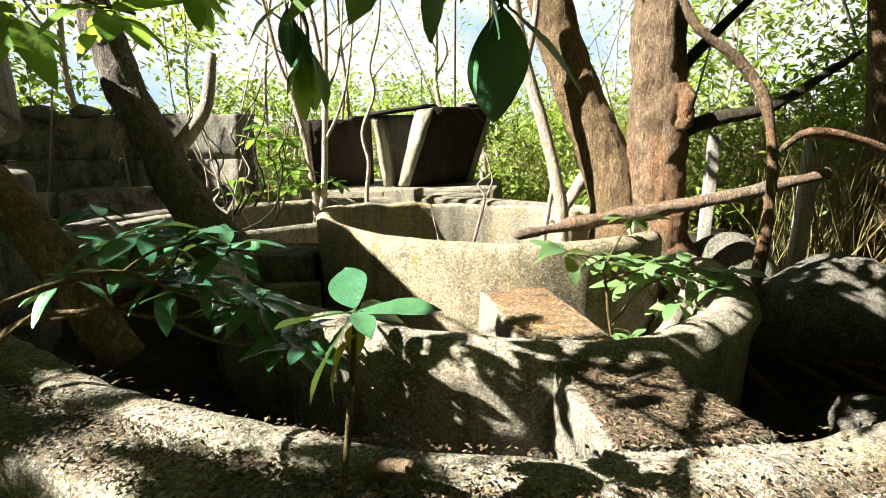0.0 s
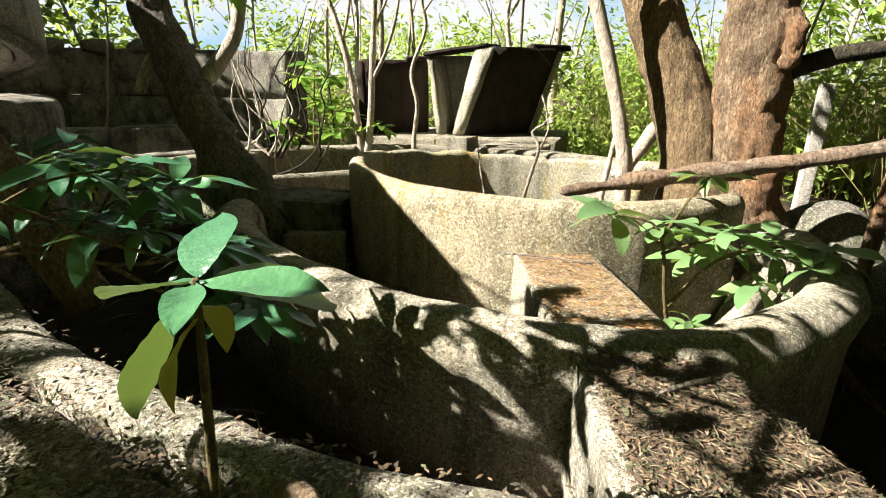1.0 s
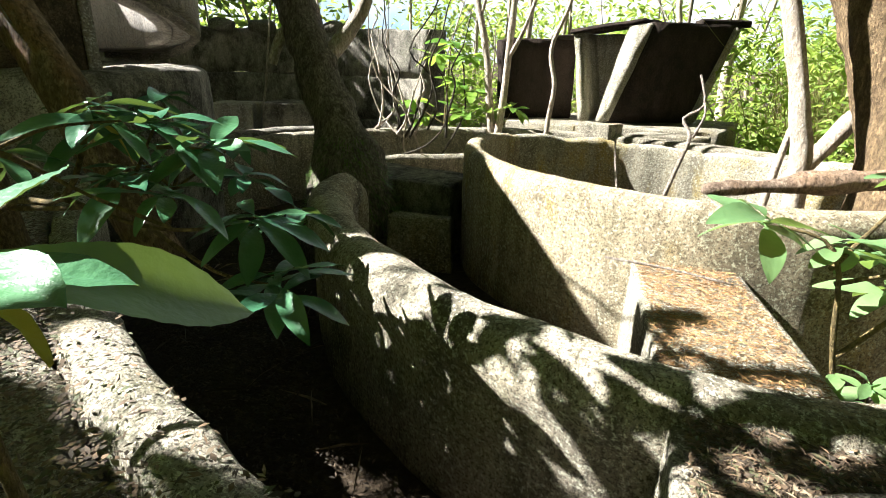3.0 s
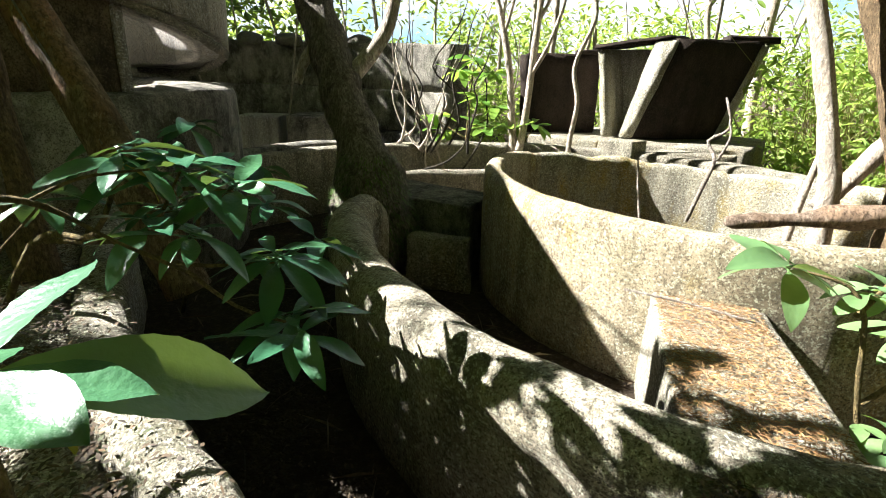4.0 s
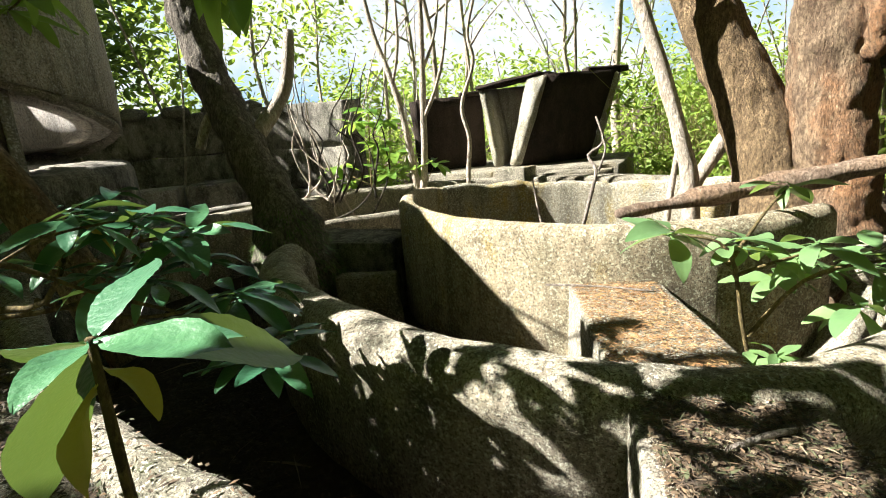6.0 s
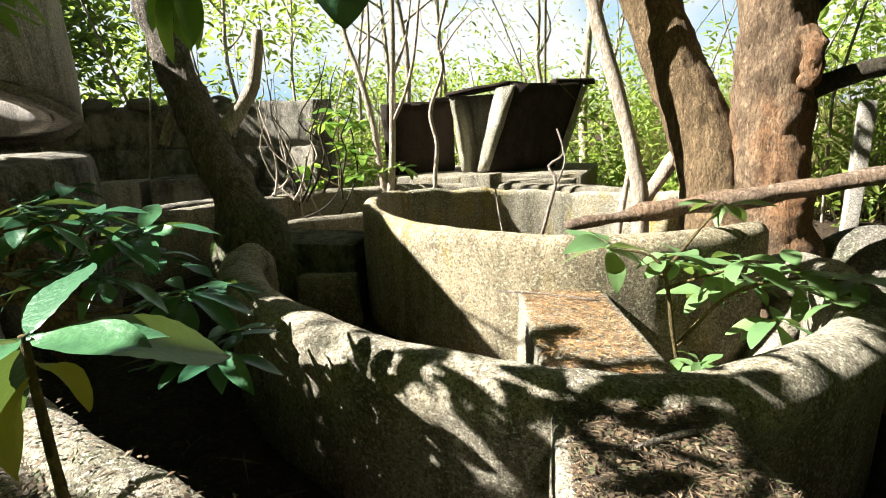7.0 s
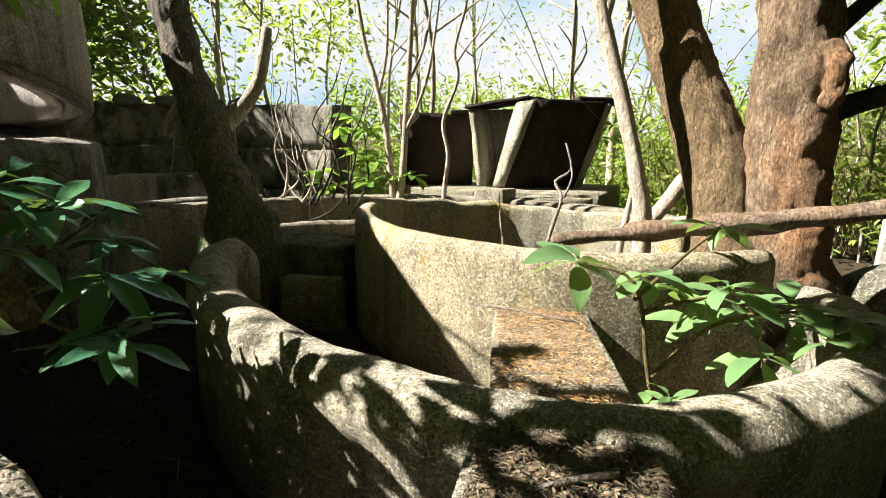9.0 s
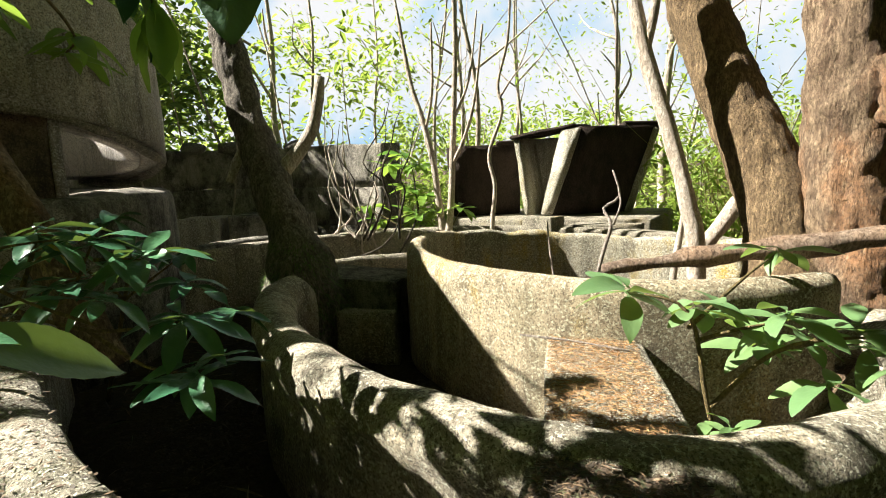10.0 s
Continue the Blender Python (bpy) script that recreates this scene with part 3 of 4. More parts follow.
for lab, plan, z1, sd in (("stained concrete footing slab under the planters", [(-2.7, 6.0), (-1.5, 5.95), (-1.5, 7.5), (-2.7, 7.5)], 0.8, 7.0),
                          ("broken concrete footing slab under the planters", [(-1.49, 5.9), (-0.05, 6.1), (0.0, 7.5), (-1.49, 7.5)], 0.83, 8.0),
                          ("loose concrete lump against the footing", [(-1.36, 5.62), (-1.0, 5.6), (-0.95, 5.86), (-1.36, 5.86)], 0.88, 9.0),
                          ("thin broken concrete slab on the footing", [(-0.85, 5.7), (-0.1, 5.85), (-0.1, 6.05), (-0.85, 5.95)], 0.8, 10.0)):
    t = thing("footing_slab", lab, "slab", group="footing slabs")
    part("block", slab_bm(plan, 0.05, z1, 4, 0.02, sd), M_FAR, t)

# ---------------------------------------------------------------- blackened walls and the drum
bw = thing("blackened_wall", "long curved concrete wall with level joints, mottled black and grey", "wall", (-4.0, 2.0, 0.1))
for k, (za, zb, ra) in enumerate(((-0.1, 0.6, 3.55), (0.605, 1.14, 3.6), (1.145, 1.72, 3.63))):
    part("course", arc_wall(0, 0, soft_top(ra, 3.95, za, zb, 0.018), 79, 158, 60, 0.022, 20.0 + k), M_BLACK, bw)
for i in range(5):
    rock = thing("loose_rock", "weathered rock lying on the blackened wall", "rock", (-4.9 - 0.42 * i, 5.62 - 0.16 * i - 0.04 * i * i, 1.84), group="rocks on the wall")
    bm = bmesh.new()
    bmesh.ops.create_icosphere(bm, subdivisions=3, radius=0.16)
    for v in bm.verts:
        v.co = Vector((v.co.x * 1.3, v.co.y, v.co.z * 0.55)) + wob(v.co, 0.05, 5, i * 3.0)
    part("rock_body", bm, M_STONE, rock)
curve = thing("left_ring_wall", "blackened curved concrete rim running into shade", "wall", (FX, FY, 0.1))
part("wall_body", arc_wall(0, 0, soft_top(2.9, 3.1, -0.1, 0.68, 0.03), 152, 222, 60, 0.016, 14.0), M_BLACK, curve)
for lab, plan, z1, sd in (("low blackened concrete block beside the rim", [(-4.75, 4.2), (-3.9, 4.75), (-4.1, 5.1), (-4.95, 4.6)], 0.95, 15.0),
                          ("flat concrete slab catching light between blocks", [(-5.3, 3.85), (-4.85, 4.15), (-5.1, 4.55), (-5.5, 4.2)], 0.93, 16.0)):
    blk = thing("concrete_block", lab, "block")
    part("block", slab_bm(plan, 0.0, z1, 4, 0.02, sd), M_BLACK if sd < 16 else M_PALE, blk)

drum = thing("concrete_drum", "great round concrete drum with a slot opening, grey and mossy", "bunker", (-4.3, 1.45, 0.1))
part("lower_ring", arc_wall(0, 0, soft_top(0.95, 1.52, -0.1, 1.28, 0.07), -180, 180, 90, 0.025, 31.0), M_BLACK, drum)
part("pier", arc_wall(0, 0, soft_top(1.12, 1.38, 1.24, 1.86, 0.03), -110, 6.5, 40, 0.02, 32.0), M_PIER, drum)
part("pier_end", arc_wall(0, 0, soft_top(1.1, 1.39, 1.25, 1.78, 0.02), 6, 9, 4, 0.006, 36.0), M_PALE, drum, "pale worn end of the pier")
part("pier", arc_wall(0, 0, soft_top(1.12, 1.36, 1.24, 1.7, 0.03), 190, 235, 30, 0.02, 33.0), M_PIER, drum)


def sunk(bm):
    """The roof ring has sunk towards the back."""
    for v in bm.verts:
        v.co.z += 0.1 - 0.15 * (-0.96 * v.co.x + 0.28 * v.co.y) - 0.15 * (0.28 * v.co.x + 0.96 * v.co.y)
    return bm


part("upper_ring", sunk(arc_wall(0, 0, soft_top(1.3, 1.5, 1.58, 2.5, 0.05), -180, 180, 110, 0.02, 34.0)), M_DRUM, drum)
part("lining", sunk(arc_wall(0, 0, soft_top(1.2, 1.296, 1.56, 2.46, 0.03), -180, 180, 90, 0.006, 35.0)), M_LINING_SUN, drum, "pale inner face of the roof ring, sunlight put into its colour")
part("lip", sunk(tube_bm([(1.46 * math.cos(radians(a)), 1.46 * math.sin(radians(a)), 1.55 + 0.02 * math.sin(a)) for a in range(-20, 121, 7)], [0.032] * 21, 8, 0.02, 7, 3.0, 2)), M_FAR, drum, "crumbling brown lower lip")

# ---------------------------------------------------------------- boulders and post beyond the ring
def boulder(label, at, size, seed, mat=M_STONE):
    t = thing("boulder", label, "rock", at, group="boulders beside the ring")
    bm = bmesh.new()
    bmesh.ops.create_icosphere(bm, subdivisions=4, radius=1.0)
    for v in bm.verts:
        v.co = Vector((v.co.x * size[0], v.co.y * size[1], v.co.z * size[2]))
        v.co += wob(v.co, 0.14, 1.7, seed) + wob(v.co, 0.04, 6.0, seed) + wob(v.co, 0.012, 20.0, seed)
    part("rock_body", bm, mat, t)


boulder("large grey boulder slab dappled with sun and moss", (2.55, 3.0, 0.25), (0.62, 0.5, 0.5), 1.0)
boulder("rounded grey boulder behind the ring wall", (1.98, 3.55, 0.35), (0.42, 0.35, 0.42), 4.0)
boulder("leaning grey boulder in leaf shade", (3.35, 2.7, 0.2), (0.6, 0.6, 0.45), 7.0)
boulder("low brown stone among roots", (2.2, 1.9, 0.1), (0.3, 0.25, 0.16), 9.0)
boulder("flat stone lit by a sun patch", (2.75, 1.75, 0.14), (0.4, 0.3, 0.2), 12.0)
post = thing("concrete_post", "slender pale concrete post among dry brush", "post", (2.95, 4.5, 0.1))
part("post_body", slab_bm([(-0.06, -0.06), (0.06, -0.06), (0.06, 0.06), (-0.06, 0.06)], 0.0, 1.5, 5, 0.008, 3.0, 0.012), M_PALE, post)
post2 = thing("concrete_post", "slender pale concrete post among dry brush", "post", (2.45, 5.6, 0.1))
part("post_body", slab_bm([(-0.06, -0.06), (0.06, -0.06), (0.06, 0.06), (-0.06, 0.06)], 0.0, 1.45, 5, 0.008, 4.0, 0.012), M_PALE, post2)

# ---------------------------------------------------------------- trees
def tree(name, label, limbs, mat, category="tree", group="", sub=5):
    """limbs: (part, points, radii, sides, roughness[, material])."""
    base = Vector(limbs[0][1][0])
    t = thing(name, label, category, base, group=group)
    for k, (nm, pts, rad, sides, amp, *own) in enumerate(limbs):
        big = sides >= 20
        part(nm, tube_bm([Vector(p) - base for p in pts], rad, sides * 3 if big else sides, amp, 5.0, k * 3.1, 16 if big else sub, True, 0.007 if big else 0.0), own[0] if own else mat, t)
    return t


def crown(t, centres, count, size, seed, mat, shape=0.45, flat=0.4):
    vs, fs = leaf_cloud([(*(Vector(c[:3]) - t.location), c[3]) for c in centres], count, size, random.Random(seed), shape, 1.0, flat)
    ob = pieces_mesh("crown", vs, fs, mat, t)
    ob["kind"] = "stuff"
    return ob


left_tree = tree("leaning_tree", "leaning grey tree trunk with mossy foot beside the ring wall", [
    ("trunk", [(-1.95, 2.72, 0.1), (-1.98, 2.75, 0.45), (-2.03, 2.78, 0.75), (-2.16, 2.82, 1.02), (-2.38, 2.88, 1.35), (-2.66, 2.97, 1.8), (-2.95, 3.05, 2.5), (-3.1, 3.05, 3.4), (-3.0, 2.95, 4.4)], [0.34, 0.32, 0.26, 0.165, 0.15, 0.145, 0.13, 0.11, 0.08], 20, 0.035),
    ("limb", [(-2.4, 2.95, 1.45), (-2.32, 3.1, 1.62), (-2.22, 3.22, 1.85), (-2.18, 3.3, 2.25)], [0.075, 0.06, 0.055, 0.04], 12, 0.01, M_BARKL),
    ("limb", [(-2.6, 2.95, 1.75), (-2.72, 2.85, 1.6), (-2.78, 2.8, 1.42)], [0.05, 0.04, 0.035], 10, 0.008, M_BARKL)], M_BARKG)
# moss and rootlets on its foot
rng = random.Random(21)
vs, fs = [], []
for _ in range(2600):
    a, z = rng.uniform(0, 6.283), rng.uniform(0.3, 0.98)
    r = 0.33 - 0.16 * max(0.0, (z - 0.5) / 0.5)
    c = Vector((-1.95 - 0.2 * max(0, z - 0.5) + r * math.cos(a), 2.74 + 0.1 * max(0, z - 0.5) + r * math.sin(a), z)) - left_tree.location
    o, b = Vector((math.cos(a), math.sin(a), rng.uniform(-0.9, 0.3))) * rng.uniform(0.02, 0.06), len(vs)
    s = Vector((-math.sin(a), math.cos(a), 0)) * 0.004
    vs += [c - s, c + s, c + o]
    fs.append((b, b + 1, b + 2))
ob = pieces_mesh("moss", vs, fs, M_CROWN, left_tree)
ob["kind"] = "stuff"

right_tree = tree("forked_tree", "thick forked tree, rough brown trunk beside a red-brown one", [
    ("trunk", [(1.2, 3.6, 0.1), (1.17, 3.6, 0.7), (1.1, 3.63, 1.05), (0.98, 3.7, 1.45), (0.78, 3.78, 1.9), (0.55, 3.85, 2.5), (0.3, 3.95, 3.4), (0.1, 4.0, 4.6)], [0.34, 0.28, 0.215, 0.195, 0.185, 0.17, 0.14, 0.1], 22, 0.02),
    ("second_trunk", [(1.55, 3.5, 0.1), (1.52, 3.5, 0.45), (1.45, 3.52, 0.8), (1.4, 3.55, 1.1), (1.37, 3.57, 1.6), (1.34, 3.58, 2.1), (1.32, 3.6, 2.8), (1.35, 3.65, 4.5)], [0.32, 0.27, 0.22, 0.225, 0.215, 0.2, 0.19, 0.13], 22, 0.03, M_BARKR),
    ("branch", [(1.52, 3.55, 1.62), (1.8, 3.5, 1.72), (2.1, 3.5, 1.78), (2.35, 3.55, 1.92), (2.8, 3.7, 2.2)], [0.075, 0.05, 0.045, 0.04, 0.02], 10, 0.012, M_BARKD),
    ("branch", [(1.45, 3.7, 2.0), (1.75, 3.9, 2.3), (2.2, 4.1, 2.75)], [0.06, 0.045, 0.025], 10, 0.012, M_BARKD),
    ("root", [(1.45, 3.42, 0.5), (1.5, 3.2, 0.42), (1.62, 3.0, 0.2), (1.7, 2.85, 0.1)], [0.09, 0.07, 0.05, 0.03], 10, 0.015, M_BARKR),
    ("burl", [(1.46, 3.4, 1.95), (1.5, 3.37, 1.85), (1.52, 3.36, 1.74), (1.5, 3.4, 1.64)], [0.03, 0.08, 0.07, 0.03], 16, 0.07, M_BARKR)], M_BARK)
for z, a in ((1.27, -100), (1.1, -85)):
    r = 0.19
    c = Vector((1.38 + r * math.cos(radians(a)), 3.56 + r * math.sin(radians(a)), z)) - right_tree.location
    out = Vector((math.cos(radians(a)), math.sin(radians(a)), 0))
    side = Vector((-out.y, out.x, 0))
    part("knob", tube_bm([c - side * 0.09 - out * 0.02, c - side * 0.045 + out * 0.012, c + out * 0.02 - Vector((0, 0, 0.012)), c + side * 0.045 + out * 0.012, c + side * 0.09 - out * 0.02], [0.004, 0.01, 0.012, 0.01, 0.004], 10, 0.005, 20, z, 3), M_BARKR, right_tree, "collar of a healed branch")

pole = tree("slender_tree", "slender pale brown sapling with small knots behind the log", [
    ("trunk", [(0.68, 3.4, 0.1), (0.66, 3.4, 0.95), (0.6, 3.4, 1.25), (0.49, 3.4, 1.65), (0.3, 3.42, 2.28), (0.15, 3.45, 3.2), (0.1, 3.5, 4.2)], [0.06, 0.055, 0.05, 0.048, 0.045, 0.035, 0.02], 12, 0.008),
    ("branch", [(0.34, 3.42, 2.15), (0.4, 3.4, 2.5), (0.42, 3.35, 3.2)], [0.03, 0.025, 0.015], 8, 0.005)], M_BARKL)
tree("broken_stake", "short broken grey stake beside a sapling", [("stake", [(0.5, 3.5, 0.3), (0.53, 3.5, 0.8), (0.58, 3.5, 1.18)], [0.025, 0.022, 0.018], 8, 0.005)], M_BARKL, "stake")
tree("cut_branch", "thick grey cut branch leaning behind the tree", [("branch", [(0.62, 3.75, 0.85), (0.75, 3.85, 1.03), (0.9, 4.0, 1.27)], [0.05, 0.055, 0.05], 10, 0.012)], M_BARKL, "branch")
multi = tree("multi_stemmed_sapling", "pale slim sapling with several stems behind the far wall", [
    ("trunk", [(-2.05, 4.96, 0.10), (-2.05, 4.96, 0.68), (-2.09, 4.96, 1.08), (-2.15, 4.96, 1.54), (-2.27, 4.96, 2.00), (-2.43, 4.98, 2.46), (-2.63, 5.02, 3.44)], [0.055, 0.05, 0.04, 0.036, 0.033, 0.028, 0.012], 10, 0.006),
    ("trunk", [(-2.01, 4.96, 0.56), (-1.94, 4.96, 1.03), (-1.90, 4.96, 1.60), (-1.86, 4.96, 2.17), (-1.83, 4.96, 2.87), (-1.85, 4.96, 3.78)], [0.045, 0.04, 0.036, 0.03, 0.025, 0.012], 10, 0.006),
    ("branch", [(-1.91, 4.96, 1.49), (-1.74, 4.94, 1.77), (-1.60, 4.93, 2.17), (-1.48, 4.90, 2.87)], [0.025, 0.02, 0.018, 0.01], 8, 0.004),
    ("branch", [(-2.23, 4.96, 1.89), (-2.12, 4.94, 2.29), (-2.08, 4.90, 2.98)], [0.02, 0.017, 0.01], 8, 0.003),
    ("branch", [(-1.89, 4.96, 1.94), (-1.74, 5.08, 2.40), (-1.69, 5.19, 3.09)], [0.018, 0.014, 0.008], 8, 0.003)], M_BARKL)
tree("thin_sapling", "thin crooked pale sapling before the dark planter", [
    ("trunk", [(-1.44, 4.96, 0.10), (-1.44, 4.96, 0.85), (-1.40, 4.96, 1.26), (-1.46, 4.96, 1.60), (-1.31, 4.96, 2.00), (-1.35, 4.96, 2.29), (-1.23, 4.96, 2.75), (-1.20, 4.96, 3.44)], [0.028, 0.027, 0.024, 0.022, 0.02, 0.018, 0.015, 0.008], 8, 0.004),
    ("branch", [(-1.32, 4.96, 2.17), (-1.14, 4.90, 2.35), (-0.91, 4.84, 2.52)], [0.012, 0.009, 0.005], 6, 0.002)], M_BARKL)

log = tree("fallen_log", "fallen bare log lying across the tub rim", [
    ("log_body", [(0.3, 2.62, 0.955), (0.62, 2.8, 0.985), (0.95, 2.95, 1.03), (1.35, 3.1, 1.08), (1.8, 3.2, 1.16), (2.5, 3.3, 1.33)], [0.02, 0.042, 0.052, 0.058, 0.052, 0.042], 12, 0.024)], M_LOG, "log", "", 7)
tree("bare_stick", "bleached crooked stick leaning in the tub", [
    ("stick", [(-0.12, 4.1, 0.55), (-0.06, 4.1, 0.8), (-0.02, 4.15, 1.0), (-0.09, 4.2, 1.12), (0.03, 4.2, 1.22), (-0.03, 4.22, 1.42)], [0.016, 0.016, 0.014, 0.012, 0.011, 0.006], 7, 0.003),
    ("twig", [(0.0, 4.15, 1.0), (0.05, 4.15, 1.15), (0.03, 4.2, 1.24)], [0.011, 0.009, 0.006], 6, 0.002)], M_TWIG, "stick", "", 3)
tree("bare_stick", "thin bleached twig against the tub wall", [("stick", [(-0.42, 4.0, 0.5), (-0.5, 4.1, 0.75), (-0.56, 4.2, 1.0)], [0.012, 0.01, 0.006], 6, 0.003)], M_TWIG, "stick", "", 3)
tree("hanging_vine", "dark twisting vine stem hanging over the boulders", [
    ("stem", [(1.85, 2.75, 0.12), (1.92, 2.85, 0.4), (1.97, 2.9, 0.94), (1.96, 2.9, 1.36), (1.87, 2.9, 1.8), (1.67, 2.9, 2.07), (1.35, 2.9, 2.35), (1.1, 2.95, 3.0)], [0.045, 0.04, 0.035, 0.038, 0.036, 0.034, 0.03, 0.02], 10, 0.014),
    ("stem", [(1.97, 2.9, 1.5), (2.2, 3.0, 1.62), (2.6, 3.1, 1.55), (3.2, 3.2, 1.3)], [0.025, 0.03, 0.03, 0.02], 9, 0.012),
    ("root", [(1.9, 2.8, 0.3), (2.05, 2.6, 0.2), (2.3, 2.4, 0.1)], [0.035, 0.03, 0.02], 8, 0.01),
    ("root", [(1.88, 2.75, 0.25), (1.8, 2.55, 0.18), (1.9, 2.2, 0.08)], [0.035, 0.03, 0.02], 8, 0.01)], M_BARKR, "vine")
for lab, p, r in (("thin brown trunk standing in deep shade", [(-1.72, 0.72, 0.1), (-1.75, 0.66, 0.8), (-1.86, 0.67, 1.15), (-1.98, 0.7, 1.6), (-2.08, 0.74, 2.1), (-2.1, 0.7, 3.0)], 0.07),
                  ("peeling red-brown trunk leaning over the ledge", [(-1.35, 1.02, 0.7), (-1.58, 0.92, 1.28), (-1.85, 0.85, 1.7), (-2.12, 0.78, 2.1), (-2.4, 0.7, 2.6), (-2.6, 0.6, 3.2)], 0.078),
                  ("dead pale stem lying low in shade", [(-2.3, 0.2, 0.75), (-1.75, 0.35, 0.6), (-1.35, 0.42, 0.35), (-1.2, 0.45, 0.12)], 0.03)):
    tree("shade_trunk", lab, [("trunk", p, [r * 1.15, r * 1.05, r, r * 0.95][:len(p)] + [r * 0.85] * max(0, len(p) - 4), 12, 0.012),
        ("bark_strip", [(x + r * 0.75, y - r * 0.6, z) for x, y, z in p[1:-1]], [0.006, 0.012, 0.01, 0.005][:len(p) - 2], 6, 0.004, M_TWIG)], M_BARK if "thin" in lab else M_BARKR, "tree", "trunks in the shade")

# ---------------------------------------------------------------- broad-leaved plants
LEAF_BIG = [leaf_mesh("leaf", 0.2, 0.085, M_LEAF, 0.3, d, 0.2, 9, 0.015) for d in (0.1, 0.25, 0.45)]
LEAF_SUN = [leaf_mesh("leaf", 0.18, 0.075, M_LEAFY, 0.3, d, 0.18, 8, 0.015) for d in (0.1, 0.3, 0.5)]
LEAF_MATT = [leaf_mesh("leaf", 0.19, 0.085, M_LEAFM, 0.3, d, 0.15, 15, 0.012) for d in (0.15, 0.3, 0.5)]
LEAF_WIDE = [leaf_mesh("leaf", 0.26, 0.15, M_LEAF, 0.4, d, 0.12, 18, 0.012) for d in (0.1, 0.2)]
LEAF_SLIM = [leaf_mesh("leaf", 0.2, 0.066, M_LEAF, 0.3, d, 0.2, 15, 0.015) for d in (0.1, 0.25, 0.45)]
LEAF_LONG = leaf_mesh("leaf", 0.31, 0.13, M_LEAFM, 0.3, 0.12, 0.22, 20, 0.012)
LEAF_OLD = leaf_mesh("leaf", 0.15, 0.06, M_LEAFOLD, 0.3, 0.5, 0.3, 8, 0.03)


def whorl(t, rng, at, n, meshes, size=1.0, heading=None, spread=360.0, pitch=(-25, 25), stem=None):
    """A tuft of n leaves round a shoot's tip."""
    base = Vector(at) - t.location
    a0 = rng.uniform(0, 360) if heading is None else heading - spread / 2
    for k in range(n):
        a = a0 + spread * (k + 0.5) / n + rng.uniform(-14, 14)
        put_leaf(rng.choice(meshes), stem or t, base + Vector((0, 0, 0.012 * (k % 3))), a, rng.uniform(*pitch), rng.uniform(-25, 25), size * rng.uniform(0.65, 1.15))


def shrub(name, label, stems, tufts, meshes, seed, mat=M_STEM, size=1.0, old=0, category="shrub", pitch=(-25, 25)):
    """stems: (points, radius); tufts: (x, y, z, leaves)."""
    rng = random.Random(seed)
    base = Vector(stems[0][0][0])
    t = thing(name, label, category, base)
    made = []
    for pts, r in stems:
        n = len(pts)
        st = part("stem", tube_bm([Vector(p) - base for p in pts], [r * (1 - 0.65 * i / (n - 1)) for i in range(n)], 7, 0.002, 12, 1.0, 4), mat, t)
        made.append((Vector(pts[-1]), st))
    for x, y, z, n in tufts:
        near = min(made, key=lambda m: (m[0] - Vector((x, y, z))).length)[1]
        whorl(t, rng, (x, y, z), n + 2, meshes, size, pitch=pitch, stem=near)
    for k in range(old):
        x, y, z, n = tufts[k % len(tufts)]
        put_leaf(LEAF_OLD, t, Vector((x, y, z - 0.02)) - base, rng.uniform(0, 360), rng.uniform(-60, -20), rng.uniform(-30, 30), rng.uniform(0.7, 1.0))
    return t


# seedling on the ledge, close to the lens
seedling = thing("seedling", "young broad-leaved seedling growing from litter on the ledge", "plant", (-0.05, 0.16, 0.74))
seed_stem = part("stem", tube_bm([(0, 0, 0), (0.03, -0.02, 0.2), (0.06, -0.04, 0.4), (0.08, -0.05, 0.585)], [0.009, 0.008, 0.007, 0.005], 8, 0.001, 20, 0, 4), M_STEM, seedling)
SEED_TIP = (0.08, -0.05, 0.58)
for me, yaw, pit, rol, sz in ((LEAF_LONG, 76, -21, 26, 0.92), (LEAF_WIDE[1], 200, -52, 10, 0.8), (LEAF_WIDE[0], 170, -12, 15, 0.75), (LEAF_WIDE[0], 118, 22, -20, 0.62),
                              (LEAF_BIG[0], 8, 6, 10, 0.85), (LEAF_BIG[0], 45, -5, 0, 0.75), (LEAF_BIG[1], 300, 10, 0, 0.6)):
    put_leaf(me, seed_stem, SEED_TIP, yaw, pit, rol, sz)
put_leaf(LEAF_OLD, seed_stem, (0.078, -0.05, 0.55), 110, -30, 0, 0.8)
put_leaf(LEAF_OLD, seed_stem, (0.078, -0.05, 0.53), 200, -45, 0, 0.9)

